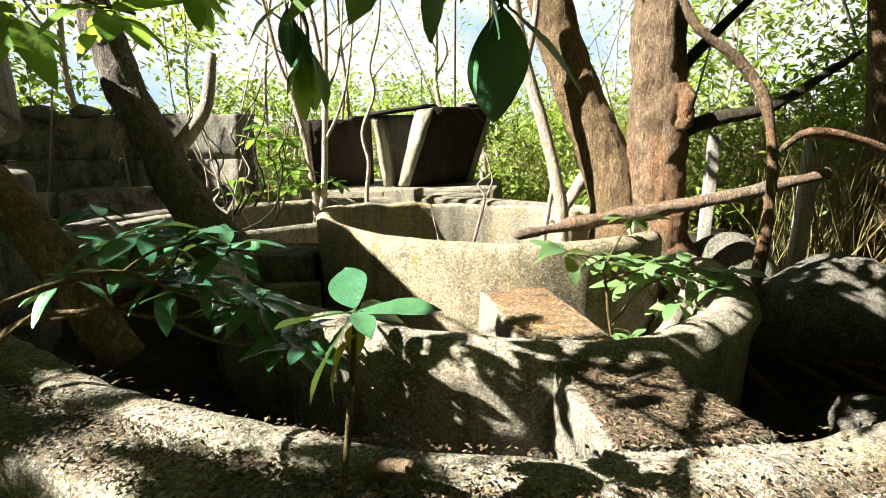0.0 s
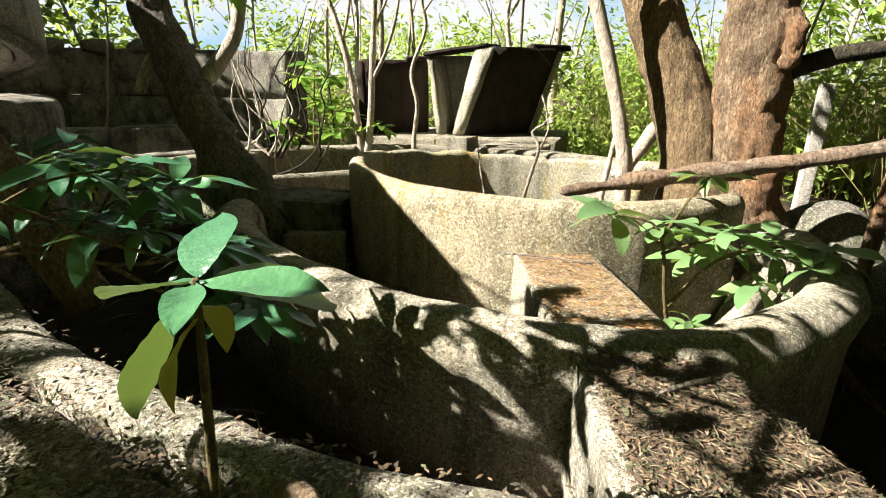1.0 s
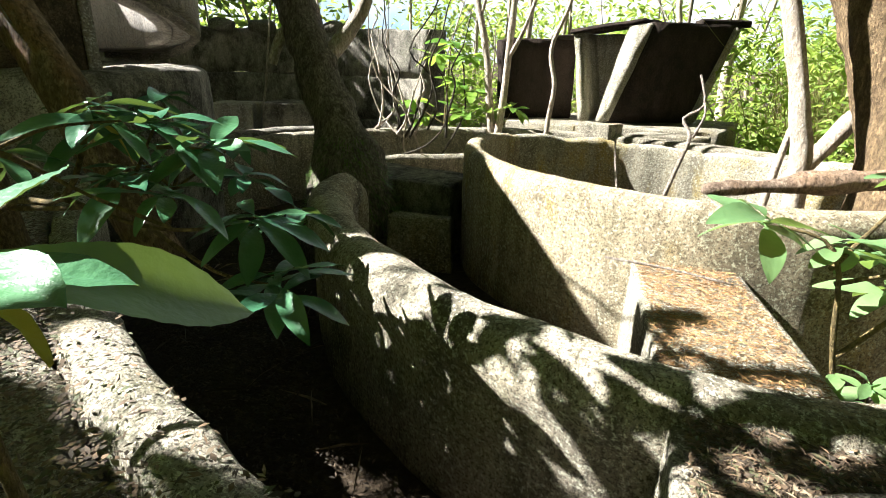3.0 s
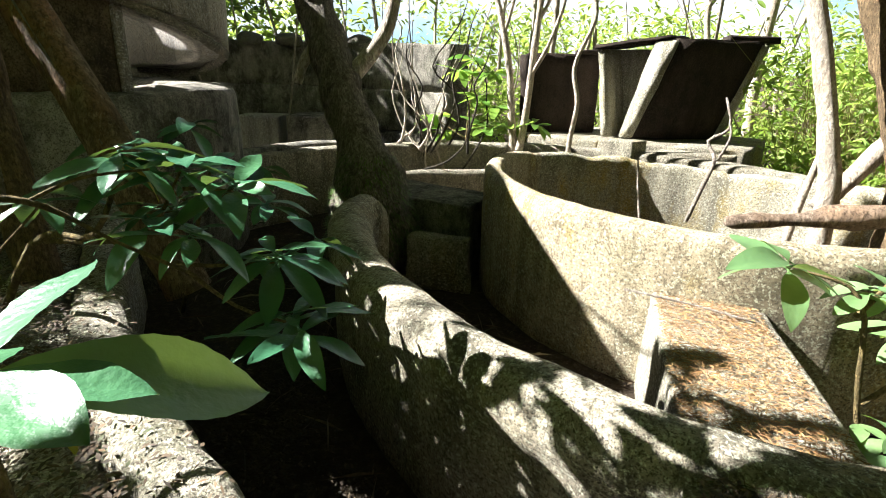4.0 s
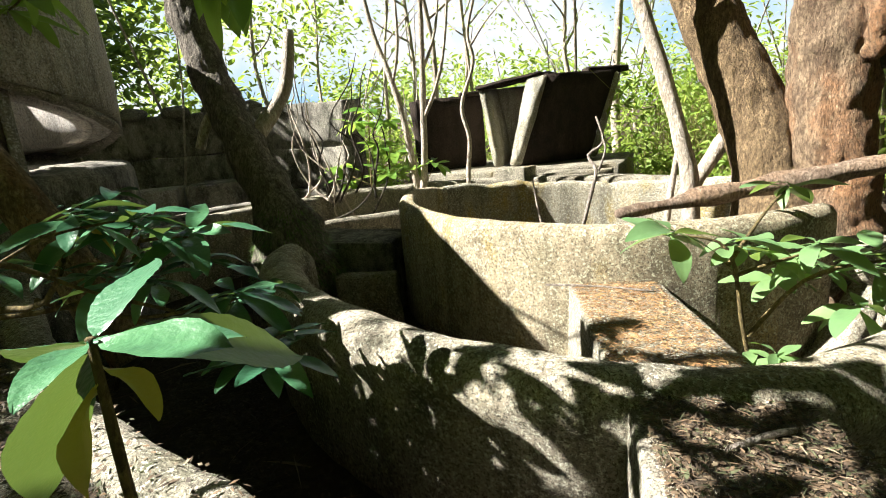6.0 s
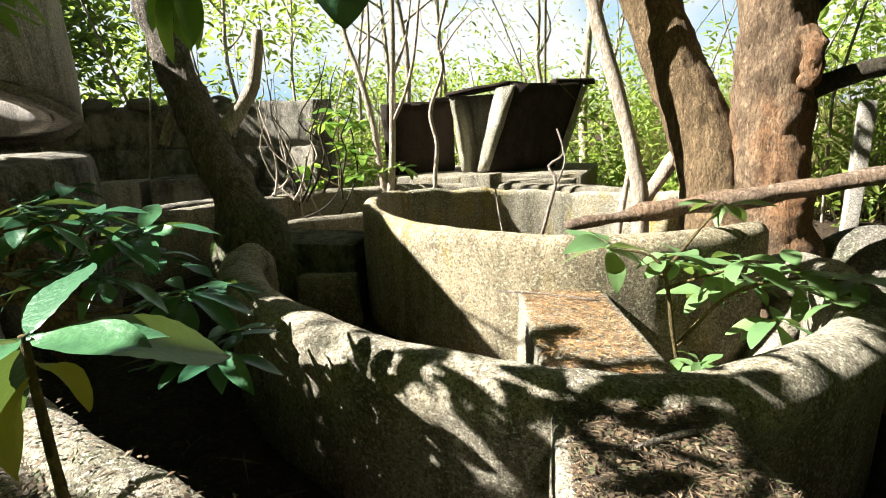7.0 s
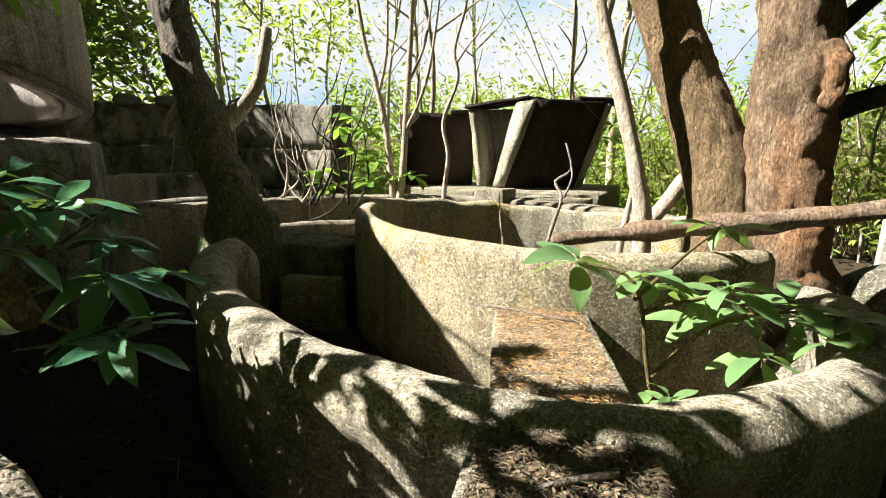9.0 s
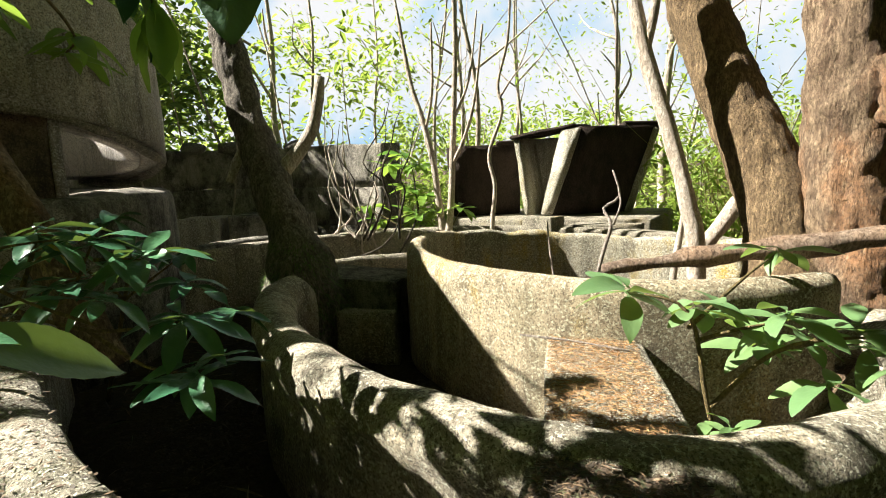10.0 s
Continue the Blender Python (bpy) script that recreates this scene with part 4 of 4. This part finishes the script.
shrub("glossy_shrub", "glossy dark green shrub leaning from deep shade", [
    ([(-1.75, 0.45, 0.5), (-1.35, 0.55, 1.02), (-1.05, 0.62, 1.1), (-0.89, 0.66, 1.34)], 0.016),
    ([(-1.3, 0.57, 1.04), (-1.0, 0.72, 1.08), (-0.79, 0.76, 1.3)], 0.01),
    ([(-1.1, 0.62, 1.1), (-0.9, 0.78, 1.0), (-0.63, 0.92, 1.03)], 0.009),
    ([(-0.95, 0.78, 1.0), (-0.75, 0.85, 0.88), (-0.51, 0.87, 0.89)], 0.008),
    ([(-0.79, 0.76, 1.25), (-0.75, 0.8, 1.25), (-0.71, 0.86, 1.24)], 0.007),
    ([(-1.75, 0.45, 0.5), (-1.4, 0.4, 0.9), (-1.05, 0.5, 1.2)], 0.01)],
    [(-0.89, 0.66, 1.34, 7), (-0.79, 0.76, 1.3, 8), (-0.71, 0.86, 1.24, 7), (-0.63, 0.92, 1.03, 7), (-0.51, 0.87, 0.9, 5), (-1.05, 0.5, 1.22, 6), (-0.84, 0.68, 1.16, 6), (-0.73, 0.98, 0.98, 6), (-0.95, 0.8, 1.15, 5), (-0.82, 1.1, 0.95, 5), (-0.9, 1.3, 0.93, 5), (-0.98, 0.72, 1.28, 6), (-0.7, 0.72, 1.14, 6), (-0.42, 0.82, 0.9, 4)],
    LEAF_SLIM, 31, M_STEM, 0.95, 1)
shrub("glossy_shrub", "glossy dark green shrub with drooping leaves in shade", [
    ([(-2.0, 1.3, 0.3), (-1.7, 1.3, 0.9), (-1.4, 1.2, 1.15)], 0.014), ([(-1.7, 1.3, 0.9), (-1.5, 1.5, 1.1)], 0.009), ([(-1.7, 1.3, 0.9), (-1.7, 1.0, 1.25)], 0.009)],
    [(-1.4, 1.2, 1.15, 7), (-1.5, 1.5, 1.1, 6), (-1.7, 1.0, 1.25, 7), (-1.25, 1.35, 1.0, 6), (-1.6, 1.25, 1.3, 6)], LEAF_BIG, 37, M_STEM, 0.9)
shrub("basin_shrub", "matt green shrub spreading over the basin", [
    ([(0.95, 2.05, 0.2), (0.85, 1.98, 0.6), (0.78, 1.95, 0.95), (0.62, 1.9, 1.02)], 0.012),
    ([(0.86, 1.98, 0.6), (1.05, 2.1, 0.8), (1.3, 2.2, 0.86), (1.55, 2.18, 0.86)], 0.01),
    ([(0.8, 1.96, 0.85), (0.95, 2.02, 0.9), (1.08, 2.1, 0.92)], 0.008),
    ([(1.1, 2.12, 0.82), (1.2, 2.3, 0.8), (1.12, 2.4, 0.78)], 0.008),
    ([(0.78, 1.95, 0.9), (0.95, 2.4, 1.02), (1.05, 2.6, 1.08)], 0.009)],
    [(0.58, 1.88, 1.02, 7), (0.8, 1.97, 0.97, 5), (1.08, 2.1, 0.93, 7), (1.3, 2.2, 0.88, 6), (1.5, 2.17, 0.86, 6), (1.14, 2.34, 0.8, 6), (1.05, 2.62, 1.08, 5), (0.92, 2.15, 0.9, 5), (1.4, 2.05, 0.82, 5), (1.2, 1.98, 0.74, 5), (1.0, 2.3, 0.74, 5), (1.35, 2.35, 0.78, 5)],
    LEAF_MATT, 41, M_STEM, 1.0)
shrub("low_shrub", "small light green shrub on the basin floor", [([(0.95, 1.75, 0.15), (0.95, 1.78, 0.4), (0.93, 1.8, 0.6)], 0.006), ([(0.95, 1.77, 0.35), (1.05, 1.8, 0.55)], 0.005)],
      [(0.93, 1.8, 0.6, 6), (1.05, 1.8, 0.56, 6), (0.85, 1.75, 0.56, 4), (1.12, 1.85, 0.5, 5)], LEAF_MATT, 43, M_STEM, 0.6)
shrub("sunlit_shrub", "sunlit yellow-green shrub behind the far wall", [
    ([(-2.7, 5.0, 0.2), (-2.65, 5.0, 1.0), (-2.6, 5.0, 1.6)], 0.014), ([(-2.66, 5.0, 0.9), (-2.3, 5.0, 1.1)], 0.01), ([(-2.66, 5.0, 0.8), (-3.1, 5.0, 1.0)], 0.01), ([(-2.3, 5.1, 0.3), (-1.85, 5.0, 1.0)], 0.01)],
    [(-2.6, 5.0, 1.62, 8), (-2.35, 5.0, 1.5, 8), (-2.75, 5.0, 1.5, 7), (-2.3, 5.0, 1.15, 8), (-2.5, 5.0, 1.25, 8), (-2.15, 5.0, 1.0, 7), (-3.1, 5.0, 1.02, 7), (-2.95, 5.0, 0.85, 6), (-1.85, 5.0, 1.02, 6), (-2.4, 4.95, 0.95, 7)],
    LEAF_SUN, 47, M_STEM, 1.4)
# leaves hanging into the top of the view
top_tree = tree("overhanging_branch", "overhanging branches with broad drooping leaves", [
    ("branch", [(-1.2, -0.9, 2.5), (-0.9, -0.2, 2.42), (-0.55, 0.4, 2.3), (-0.32, 0.7, 2.05), (-0.3, 0.74, 1.9)], [0.03, 0.022, 0.016, 0.01, 0.005], 8, 0.004),
    ("branch", [(-0.9, -0.2, 2.42), (-0.3, 0.15, 2.35), (0.15, 0.35, 2.15), (0.3, 0.45, 1.96)], [0.016, 0.012, 0.008, 0.004], 8, 0.003),
    ("branch", [(-0.9, -0.2, 2.42), (-0.95, 0.15, 2.25), (-0.85, 0.4, 2.05), (-0.7, 0.53, 1.99)], [0.014, 0.01, 0.008, 0.005], 8, 0.004),
    ("branch", [(-0.92, 0.2, 2.21), (-1.1, 0.28, 2.0), (-1.25, 0.3, 1.88)], [0.009, 0.007, 0.004], 8, 0.003),
    ("branch", [(-0.95, 0.15, 2.25), (-1.5, 0.75, 2.4), (-2.1, 1.3, 2.4), (-2.45, 1.6, 2.3), (-2.75, 1.68, 2.26)], [0.012, 0.011, 0.009, 0.007, 0.004], 8, 0.003)], M_STEM, "branch")
rng = random.Random(53)
b0 = top_tree.location
for at, meshes, n, size, pitch in (((-0.3, 0.74, 1.9), LEAF_SUN, 7, 1.0, (-85, -45)), ((-0.34, 0.7, 2.02), LEAF_BIG, 5, 1.0, (-80, -30)),
                                   ((0.2, 0.38, 2.08), LEAF_BIG, 3, 1.0, (-70, -20)),
                                   ((-0.75, 0.5, 1.98), LEAF_SUN, 9, 0.95, (-35, 15)), ((-0.98, 0.42, 1.95), LEAF_SUN, 8, 0.95, (-35, 15)), ((-0.6, 0.62, 2.06), LEAF_SUN, 7, 0.9, (-35, 15)),
                                   ((-1.25, 0.3, 1.88), LEAF_SUN, 6, 0.9, (-40, 10)),
                                   ((-2.75, 1.68, 2.26), LEAF_SUN, 9, 1.5, (-35, 15)), ((-2.45, 1.6, 2.3), LEAF_SUN, 8, 1.4, (-35, 15))):
    whorl(top_tree, rng, at, n, meshes, size, pitch=pitch)
for me, yaw, pit, rol, sz in ((LEAF_WIDE[0], 112, -76, 0, 1.0), (LEAF_WIDE[1], -72, -78, 8, 0.85), (LEAF_LONG, 18, -38, 20, 0.9), (LEAF_BIG[1], 200, -60, 0, 1.0)):
    put_leaf(me, top_tree, Vector((0.3, 0.45, 1.97)) - b0, yaw, pit, rol, sz)

# ---------------------------------------------------------------- canopy over the place
def sun_foot(x, y, z, level=0.75):
    """Where the shadow of a point falls."""
    k = (z - level) / SUN_DIR.z
    return x - SUN_DIR.x * k, y - SUN_DIR.y * k


def clearing(x, y, z, rad):
    """Whether a clump there would shade the sunny middle of the ruins."""
    m = rad * 0.8
    for level in (0.75, 1.5, 2.3):
        fx, fy = sun_foot(x, y, z, level)
        if ((-1.0 if level < 1 else -3.2) - m < fx < 1.75 + m and (1.3 if level < 1 else 2.4) - m < fy < 4.6 + m) or (-3.2 - m < fx < 0.8 + m and 4.0 - m < fy < 9.0):
            return True
    for level in (1.5, 2.0):
        fx, fy = sun_foot(x, y, z, level)
        if -4.9 - m < fx < -2.9 + m and 1.7 - m < fy < 3.3 + m:
            return True
    fx, fy = sun_foot(x, y, z)
    m = rad * 0.7
    return (0.3 - m < fx < 1.7 + m and 0.1 - m < fy < 0.7 + m) or (-1.2 - m < fx < -0.1 + m and 0.45 - m < fy < 0.68 + m)


def canopy(name, label, trunk, boxes, count, size, seed, mat=M_CROWN, shape=0.45):
    t = tree(name, label, [("trunk", trunk, [0.16, 0.14, 0.12, 0.07], 12, 0.015)], M_BARK)
    r = random.Random(seed)
    cs = []
    for (x0, x1, y0, y1, z0, z1, n, rad) in boxes:
        for _ in range(n):
            c = (r.uniform(x0, x1), r.uniform(y0, y1), r.uniform(z0, z1), rad * r.uniform(0.7, 1.2))
            if not clearing(*c):
                cs.append(c)
    crown(t, cs, count, size, seed, mat, shape)
    return t


# trees added to shade the ruins; most of their crowns stay out of view
canopy("added_shade_tree", "leafy tree added out of view to shade the ledge", [(-5.2, -2.6, 0.1), (-5.0, -2.4, 1.5), (-4.7, -2.0, 3.2), (-4.0, -1.5, 4.6)],
       [(-4.6, -1.2, -2.8, 0.3, 2.7, 3.4, 44, 0.4), (-8.0, -1.0, -5.0, 2.0, 3.9, 6.4, 200, 0.7)], 90, 0.19, 61)
canopy("added_shade_tree", "leafy tree behind the concrete drum, crown added for shade", [(-7.0, 1.2, 0.1), (-7.0, 1.2, 1.5), (-6.8, 1.1, 3.4), (-6.3, 1.2, 5.2)],
       [(-9.6, -4.0, -1.5, 6.0, 3.4, 6.5, 200, 0.75), (-11.0, -7.0, 1.0, 7.0, 1.6, 5.0, 60, 0.9)], 90, 0.19, 67)
canopy("added_shade_tree", "unseen tall leafy tree added behind the way to block light", [(1.2, -3.4, 0.1), (1.2, -3.3, 1.6), (1.0, -3.1, 3.6), (0.6, -2.8, 5.4)],
       [(-3.0, 4.0, -5.0, 0.8, 3.6, 6.4, 190, 0.7), (2.5, 7.0, -4.0, 3.0, 2.9, 6.4, 120, 0.75)], 90, 0.19, 71)
canopy("added_shade_tree", "tall tree added to close the sky over the tub", [(3.6, 4.6, 0.1), (3.5, 4.5, 1.6), (3.0, 4.2, 3.4), (2.2, 3.8, 5.2)],
       [(-3.0, 6.0, 0.5, 6.0, 4.2, 6.6, 260, 0.7)], 90, 0.19, 75)
# sparse broad leaves, added to throw leaf shadows on the ring and the steps
spots = []
r = random.Random(77)
for _ in range(46):
    gx, gy = r.uniform(-0.15, 1.9), r.uniform(0.85, 1.55)
    k = r.uniform(2.1, 3.2)
    spots.append((gx + SUN_DIR.x * k, gy + SUN_DIR.y * k, 0.8 + SUN_DIR.z * k, 0.13))
crown(top_tree, spots, 5, 0.19, 73, M_CROWN, 0.42)
# unseen leaf clumps added to shade the trough and both ring ends
shade = []
for x0, x1, y0, y1, n in ((-2.3, -0.4, 0.86, 1.0, 36), (-2.3, -1.25, 1.1, 2.4, 50), (1.75, 2.9, 0.8, 1.7, 40), (1.9, 3.4, 1.7, 3.2, 22), (1.6, 2.3, 1.75, 2.9, 46)):
    for _ in range(n):
        gx, gy, k = r.uniform(x0, x1), r.uniform(y0, y1), r.uniform(2.8, 3.8)
        shade.append((gx + SUN_DIR.x * k, gy + SUN_DIR.y * k, 0.75 + SUN_DIR.z * k, 0.17))
crown(top_tree, shade, 14, 0.17, 79, M_CROWN, 0.5)

# ---------------------------------------------------------------- woods round about
def woods(name, label, seed, rings, leaves, size, mat, shape, kind="stuff", cat="woods"):
    r = random.Random(seed)
    cs = []
    for (a0, a1, d0, d1, z0, z1, n, rad) in rings:
        for _ in range(n):
            a, d = radians(r.uniform(a0, a1)), r.uniform(d0, d1)
            cs.append((0.5 + d * math.cos(a), 0.5 + d * math.sin(a), r.uniform(z0, z1), rad * r.uniform(0.6, 1.3)))
    vs, fs = leaf_cloud(cs, leaves, size, r, shape, 1.0, 0.3)
    return tagged(pieces_mesh(name, vs, fs, mat), label, cat, kind=kind)


woods("thicket", "dense sunlit undergrowth behind the ruins", 81, [(88, 135, 8.5, 12.0, 0.1, 1.2, 100, 0.55), (56, 95, 6.5, 11.0, 0.2, 1.9, 130, 0.55), (24, 60, 5.2, 9.0, 0.3, 2.4, 150, 0.55), (-30, 24, 4.5, 9.0, 0.3, 2.6, 130, 0.6)], 80, 0.13, M_THICK, 0.35)
# the 185 to 325 degree ring is added behind the view to block light
woods("far_trees", "pale green far trees against the bright sky, and unseen ones that block light", 83, [(30, 75, 9.0, 18.0, 1.5, 6.5, 130, 0.9), (75, 125, 14.0, 26.0, 0.4, 2.9, 150, 1.0), (125, 185, 9.0, 18.0, 1.0, 5.0, 120, 1.0), (-40, 30, 7.0, 15.0, 1.5, 6.5, 120, 0.9), (185, 325, 6.5, 12.0, 0.4, 5.0, 260, 1.2)], 80, 0.22, M_THICK, 0.4)
woods("thin_foliage", "thin airy sprays of leaves against the sky", 85, [(60, 150, 7.5, 13.0, 2.4, 6.0, 150, 0.9), (30, 62, 5.0, 9.0, 2.0, 5.0, 110, 0.7)], 40, 0.08, M_THICK, 0.4)


def stalks(name, label, seed, areas, mat, r0=0.006, tall=(0.8, 2.2)):
    """Thin upright and slanting dead stalks and bamboo."""
    r = random.Random(seed)
    vs, fs = [], []
    for (a0, a1, d0, d1, n) in areas:
        for _ in range(n):
            a, d = radians(r.uniform(a0, a1)), r.uniform(d0, d1)
            p = Vector((0.5 + d * math.cos(a), 0.5 + d * math.sin(a), 0.05))
            h, lean = r.uniform(*tall), Vector((r.gauss(0, 0.28), r.gauss(0, 0.28), 1.0))
            bend = Vector((r.gauss(0, 0.25), r.gauss(0, 0.25), 0))
            w = r0 * r.uniform(0.6, 1.6)
            prev = None
            for k in range(4):
                t = k / 3
                c = p + lean * h * t + bend * h * t * t
                b = len(vs)
                for j in range(3):
                    an = 2.1 * j
                    vs.append(c + Vector((math.cos(an), math.sin(an), 0)) * w * (1 - 0.6 * t))
                if prev is not None:
                    fs += [(prev + j, prev + (j + 1) % 3, b + (j + 1) % 3, b + j) for j in range(3)]
                prev = b
    return tagged(pieces_mesh(name, vs, fs, mat, None, True), label, "brush", kind="stuff")


stalks("dry_brush", "dry tangled brush and dead stalks behind the boulders", 91, [(10, 62, 4.6, 8.0, 2200), (62, 92, 7.4, 10.5, 1100), (-30, 10, 4.0, 8.0, 700)], M_DRY, 0.007)
stalks("thin_stems", "thin bare stems of far saplings", 93, [(60, 150, 7.0, 14.0, 60), (20, 60, 6.0, 12.0, 60)], M_BARKL, 0.02, (2.0, 5.5))
rng = random.Random(95)
for k in range(16):
    a, d = radians(rng.uniform(22, 150)), rng.uniform(7.5, 13.0)
    x, y = 0.5 + d * math.cos(a), 0.5 + d * math.sin(a)
    pts = [(x, y, 0.0)]
    for z in (1.2, 2.6, 4.2, 6.0):
        x, y = x + rng.gauss(0, 0.2), y + rng.gauss(0, 0.2)
        pts.append((x, y, z))
    r0 = rng.uniform(0.04, 0.09)
    p2, p3 = Vector(pts[2]), Vector(pts[3])
    limbs = [("trunk", pts, [r0, r0 * 0.9, r0 * 0.75, r0 * 0.55, r0 * 0.3], 8, 0.006)]
    for _ in range(3):
        s = p2.lerp(p3, rng.random())
        e = s + Vector((rng.gauss(0, 0.7), rng.gauss(0, 0.7), rng.uniform(0.5, 1.2)))
        m = s.lerp(e, 0.5) + Vector((rng.gauss(0, 0.12), rng.gauss(0, 0.12), 0))
        limbs.append(("branch", [s, m, e], [r0 * 0.45, r0 * 0.3, r0 * 0.12], 6, 0.003))
    tree("far_tree", "slim bare-stemmed tree standing in the sunlit woods", limbs, M_BARKL, "tree", "slim trees in the woods", 3)

# bare crooked twigs left of the saplings
rng = random.Random(97)
twigs = thing("twig_tangle", "tangle of thin crooked twigs before the blackened wall", "twigs", (-2.9, 4.6, 0.3))
for k in range(16):
    p = Vector((rng.uniform(-0.5, 0.8), rng.uniform(-0.3, 0.3), rng.uniform(0.0, 0.5)))
    pts = [p]
    for _ in range(5):
        p = p + Vector((rng.gauss(0.0, 0.14), rng.gauss(0, 0.1), rng.uniform(0.12, 0.4)))
        pts.append(p)
    part("twig", tube_bm(pts, [0.014, 0.012, 0.01, 0.008, 0.006, 0.003], 6, 0.002, 10, k, 3), M_BARKL if k % 2 else M_BARKD, twigs)

# ---------------------------------------------------------------- litter
rng = random.Random(101)


def in_quad(q, r):
    u, v = r.random(), r.random()
    a = Vector(q[0]).lerp(Vector(q[1]), u)
    b = Vector(q[3]).lerp(Vector(q[2]), u)
    return a.lerp(b, v)


def scatter(name, label, count, place, mat, kind):
    vs, fs = litter_on(count, place, rng, kind)
    tagged(pieces_mesh(name, vs, fs, mat), label, "litter", kind="stuff")


Q1 = [(0.46, 1.33), (0.89, 1.45), (0.5, 2.42), (0.12, 2.32)]
Q2 = [(0.65, 0.56), (1.14, 0.68), (0.88, 1.22), (0.53, 1.1)]
def on_quad(q, z, low=0.0):
    def f(r):
        p = in_quad(q, r)
        return (p.x, p.y, z + r.uniform(0, low))
    return f


def on_arc(r0, r1, a0, a1, z):
    def f(r):
        a, d = radians(r.uniform(a0, a1)), r.uniform(r0, r1)
        return (RX + d * math.cos(a), RY + d * math.sin(a), z)
    return f


def on_ledge(o0, o1, z):
    def f(r):
        i = r.randrange(len(LEDGE) - 1)
        a, c = Vector(LEDGE[i]), Vector(LEDGE[i + 1])
        d = (c - a).normalized()
        p = a.lerp(c, r.random()) + Vector((-d.y, d.x)) * r.uniform(o0, o1)
        return (p.x, p.y, z)
    return f


def on_floor(x0, x1, y0, y1):
    def f(r):
        x, y = r.uniform(x0, x1), r.uniform(y0, y1)
        return (x, y, ground_z(x, y) + 0.01)
    return f


scatter("orange_needles", "orange dry needles strewn over the step", 7000, on_quad(Q1, 0.648, 0.008), M_NEEDLE, "needle")
scatter("step_litter", "dry brown leaves and stalks on the step", 5200, on_quad(Q2, 0.75, 0.02), M_LITTER, "leaf")
scatter("step_stalks", "dry stalks on the step", 5200, on_quad(Q2, 0.755, 0.02), M_LITTER, "needle")
scatter("ledge_litter", "dry leaf litter lying along the ledge", 9000, on_ledge(-0.41, -0.16, 0.775), M_LITTER, "leaf")
scatter("coping_litter", "scattered dry leaves on the coping", 1100, on_ledge(-0.18, -0.01, 0.8), M_LITTER, "leaf")
scatter("trough_litter", "dead leaves on the floor of the trough", 6000, on_arc(1.93, 2.52, -180, -5, 0.14), M_LITTER_SHADE, "leaf")
scatter("basin_litter", "dead leaves and twigs on the basin floor", 5000, on_floor(-1.5, 1.6, 1.5, 3.4), M_LITTER_SHADE, "leaf")
scatter("ground_litter", "dead leaves over the ground", 12000, on_floor(-5, 4.5, -1.5, 6.5), M_LITTER_SHADE, "leaf")
scatter("fallen_twigs", "thin fallen twigs over the ground", 1500, on_floor(-4, 3.5, 0, 5.5), M_LITTER, "twig")
for lab, a, b, r in (("short dead stick lying on the step litter", (0.72, 0.93, 0.775), (0.86, 1.03, 0.79), 0.008), ("long thin twig across the needles", (0.02, 2.2, 0.69), (0.52, 2.25, 0.67), 0.005),
                     ("cut stub of a branch on the ledge", (-0.02, 0.3, 0.8), (0.12, 0.2, 0.9), 0.02)):
    m = Vector(a).lerp(Vector(b), 0.5) + Vector((0.01, 0.012, 0.004))
    tree("dead_stick", lab, [("stick", [a, m, b], [r, r, r * 0.8], 8, 0.002)], M_BARKR if "stub" in lab else M_TWIG, "stick", "", 3)

rng = random.Random(111)
for k in range(9):
    p = Vector((rng.uniform(1.75, 2.5), rng.uniform(1.5, 2.7), 0.16))
    d = Vector((rng.gauss(0, 0.3), rng.gauss(0, 0.3), rng.uniform(0.0, 0.15)))
    tree("fallen_branch", "bare brown fallen branch among stones", [("branch", [p - d, p + Vector((0, 0, 0.04)), p + d], [0.02, 0.026, 0.014], 8, 0.008)], M_BARKR, "branch", "branches beside the ring", 4)

tree("bare_branch", "thin bare yellowish branch arching through the glossy shrub", [
    ("branch", [(-1.02, -0.5, 0.12), (-0.96, -0.34, 0.85), (-0.87, -0.1, 1.25), (-0.84, 0.05, 1.28), (-0.81, 0.25, 1.3), (-0.75, 0.4, 1.29), (-0.65, 0.52, 1.19), (-0.5, 0.61, 1.12)], [0.012, 0.012, 0.011, 0.01, 0.009, 0.008, 0.005, 0.003], 8, 0.002),
    ("twig", [(-0.75, 0.4, 1.29), (-0.72, 0.5, 1.33), (-0.66, 0.62, 1.34)], [0.005, 0.004, 0.002], 6, 0.001)], M_STEM, "branch")
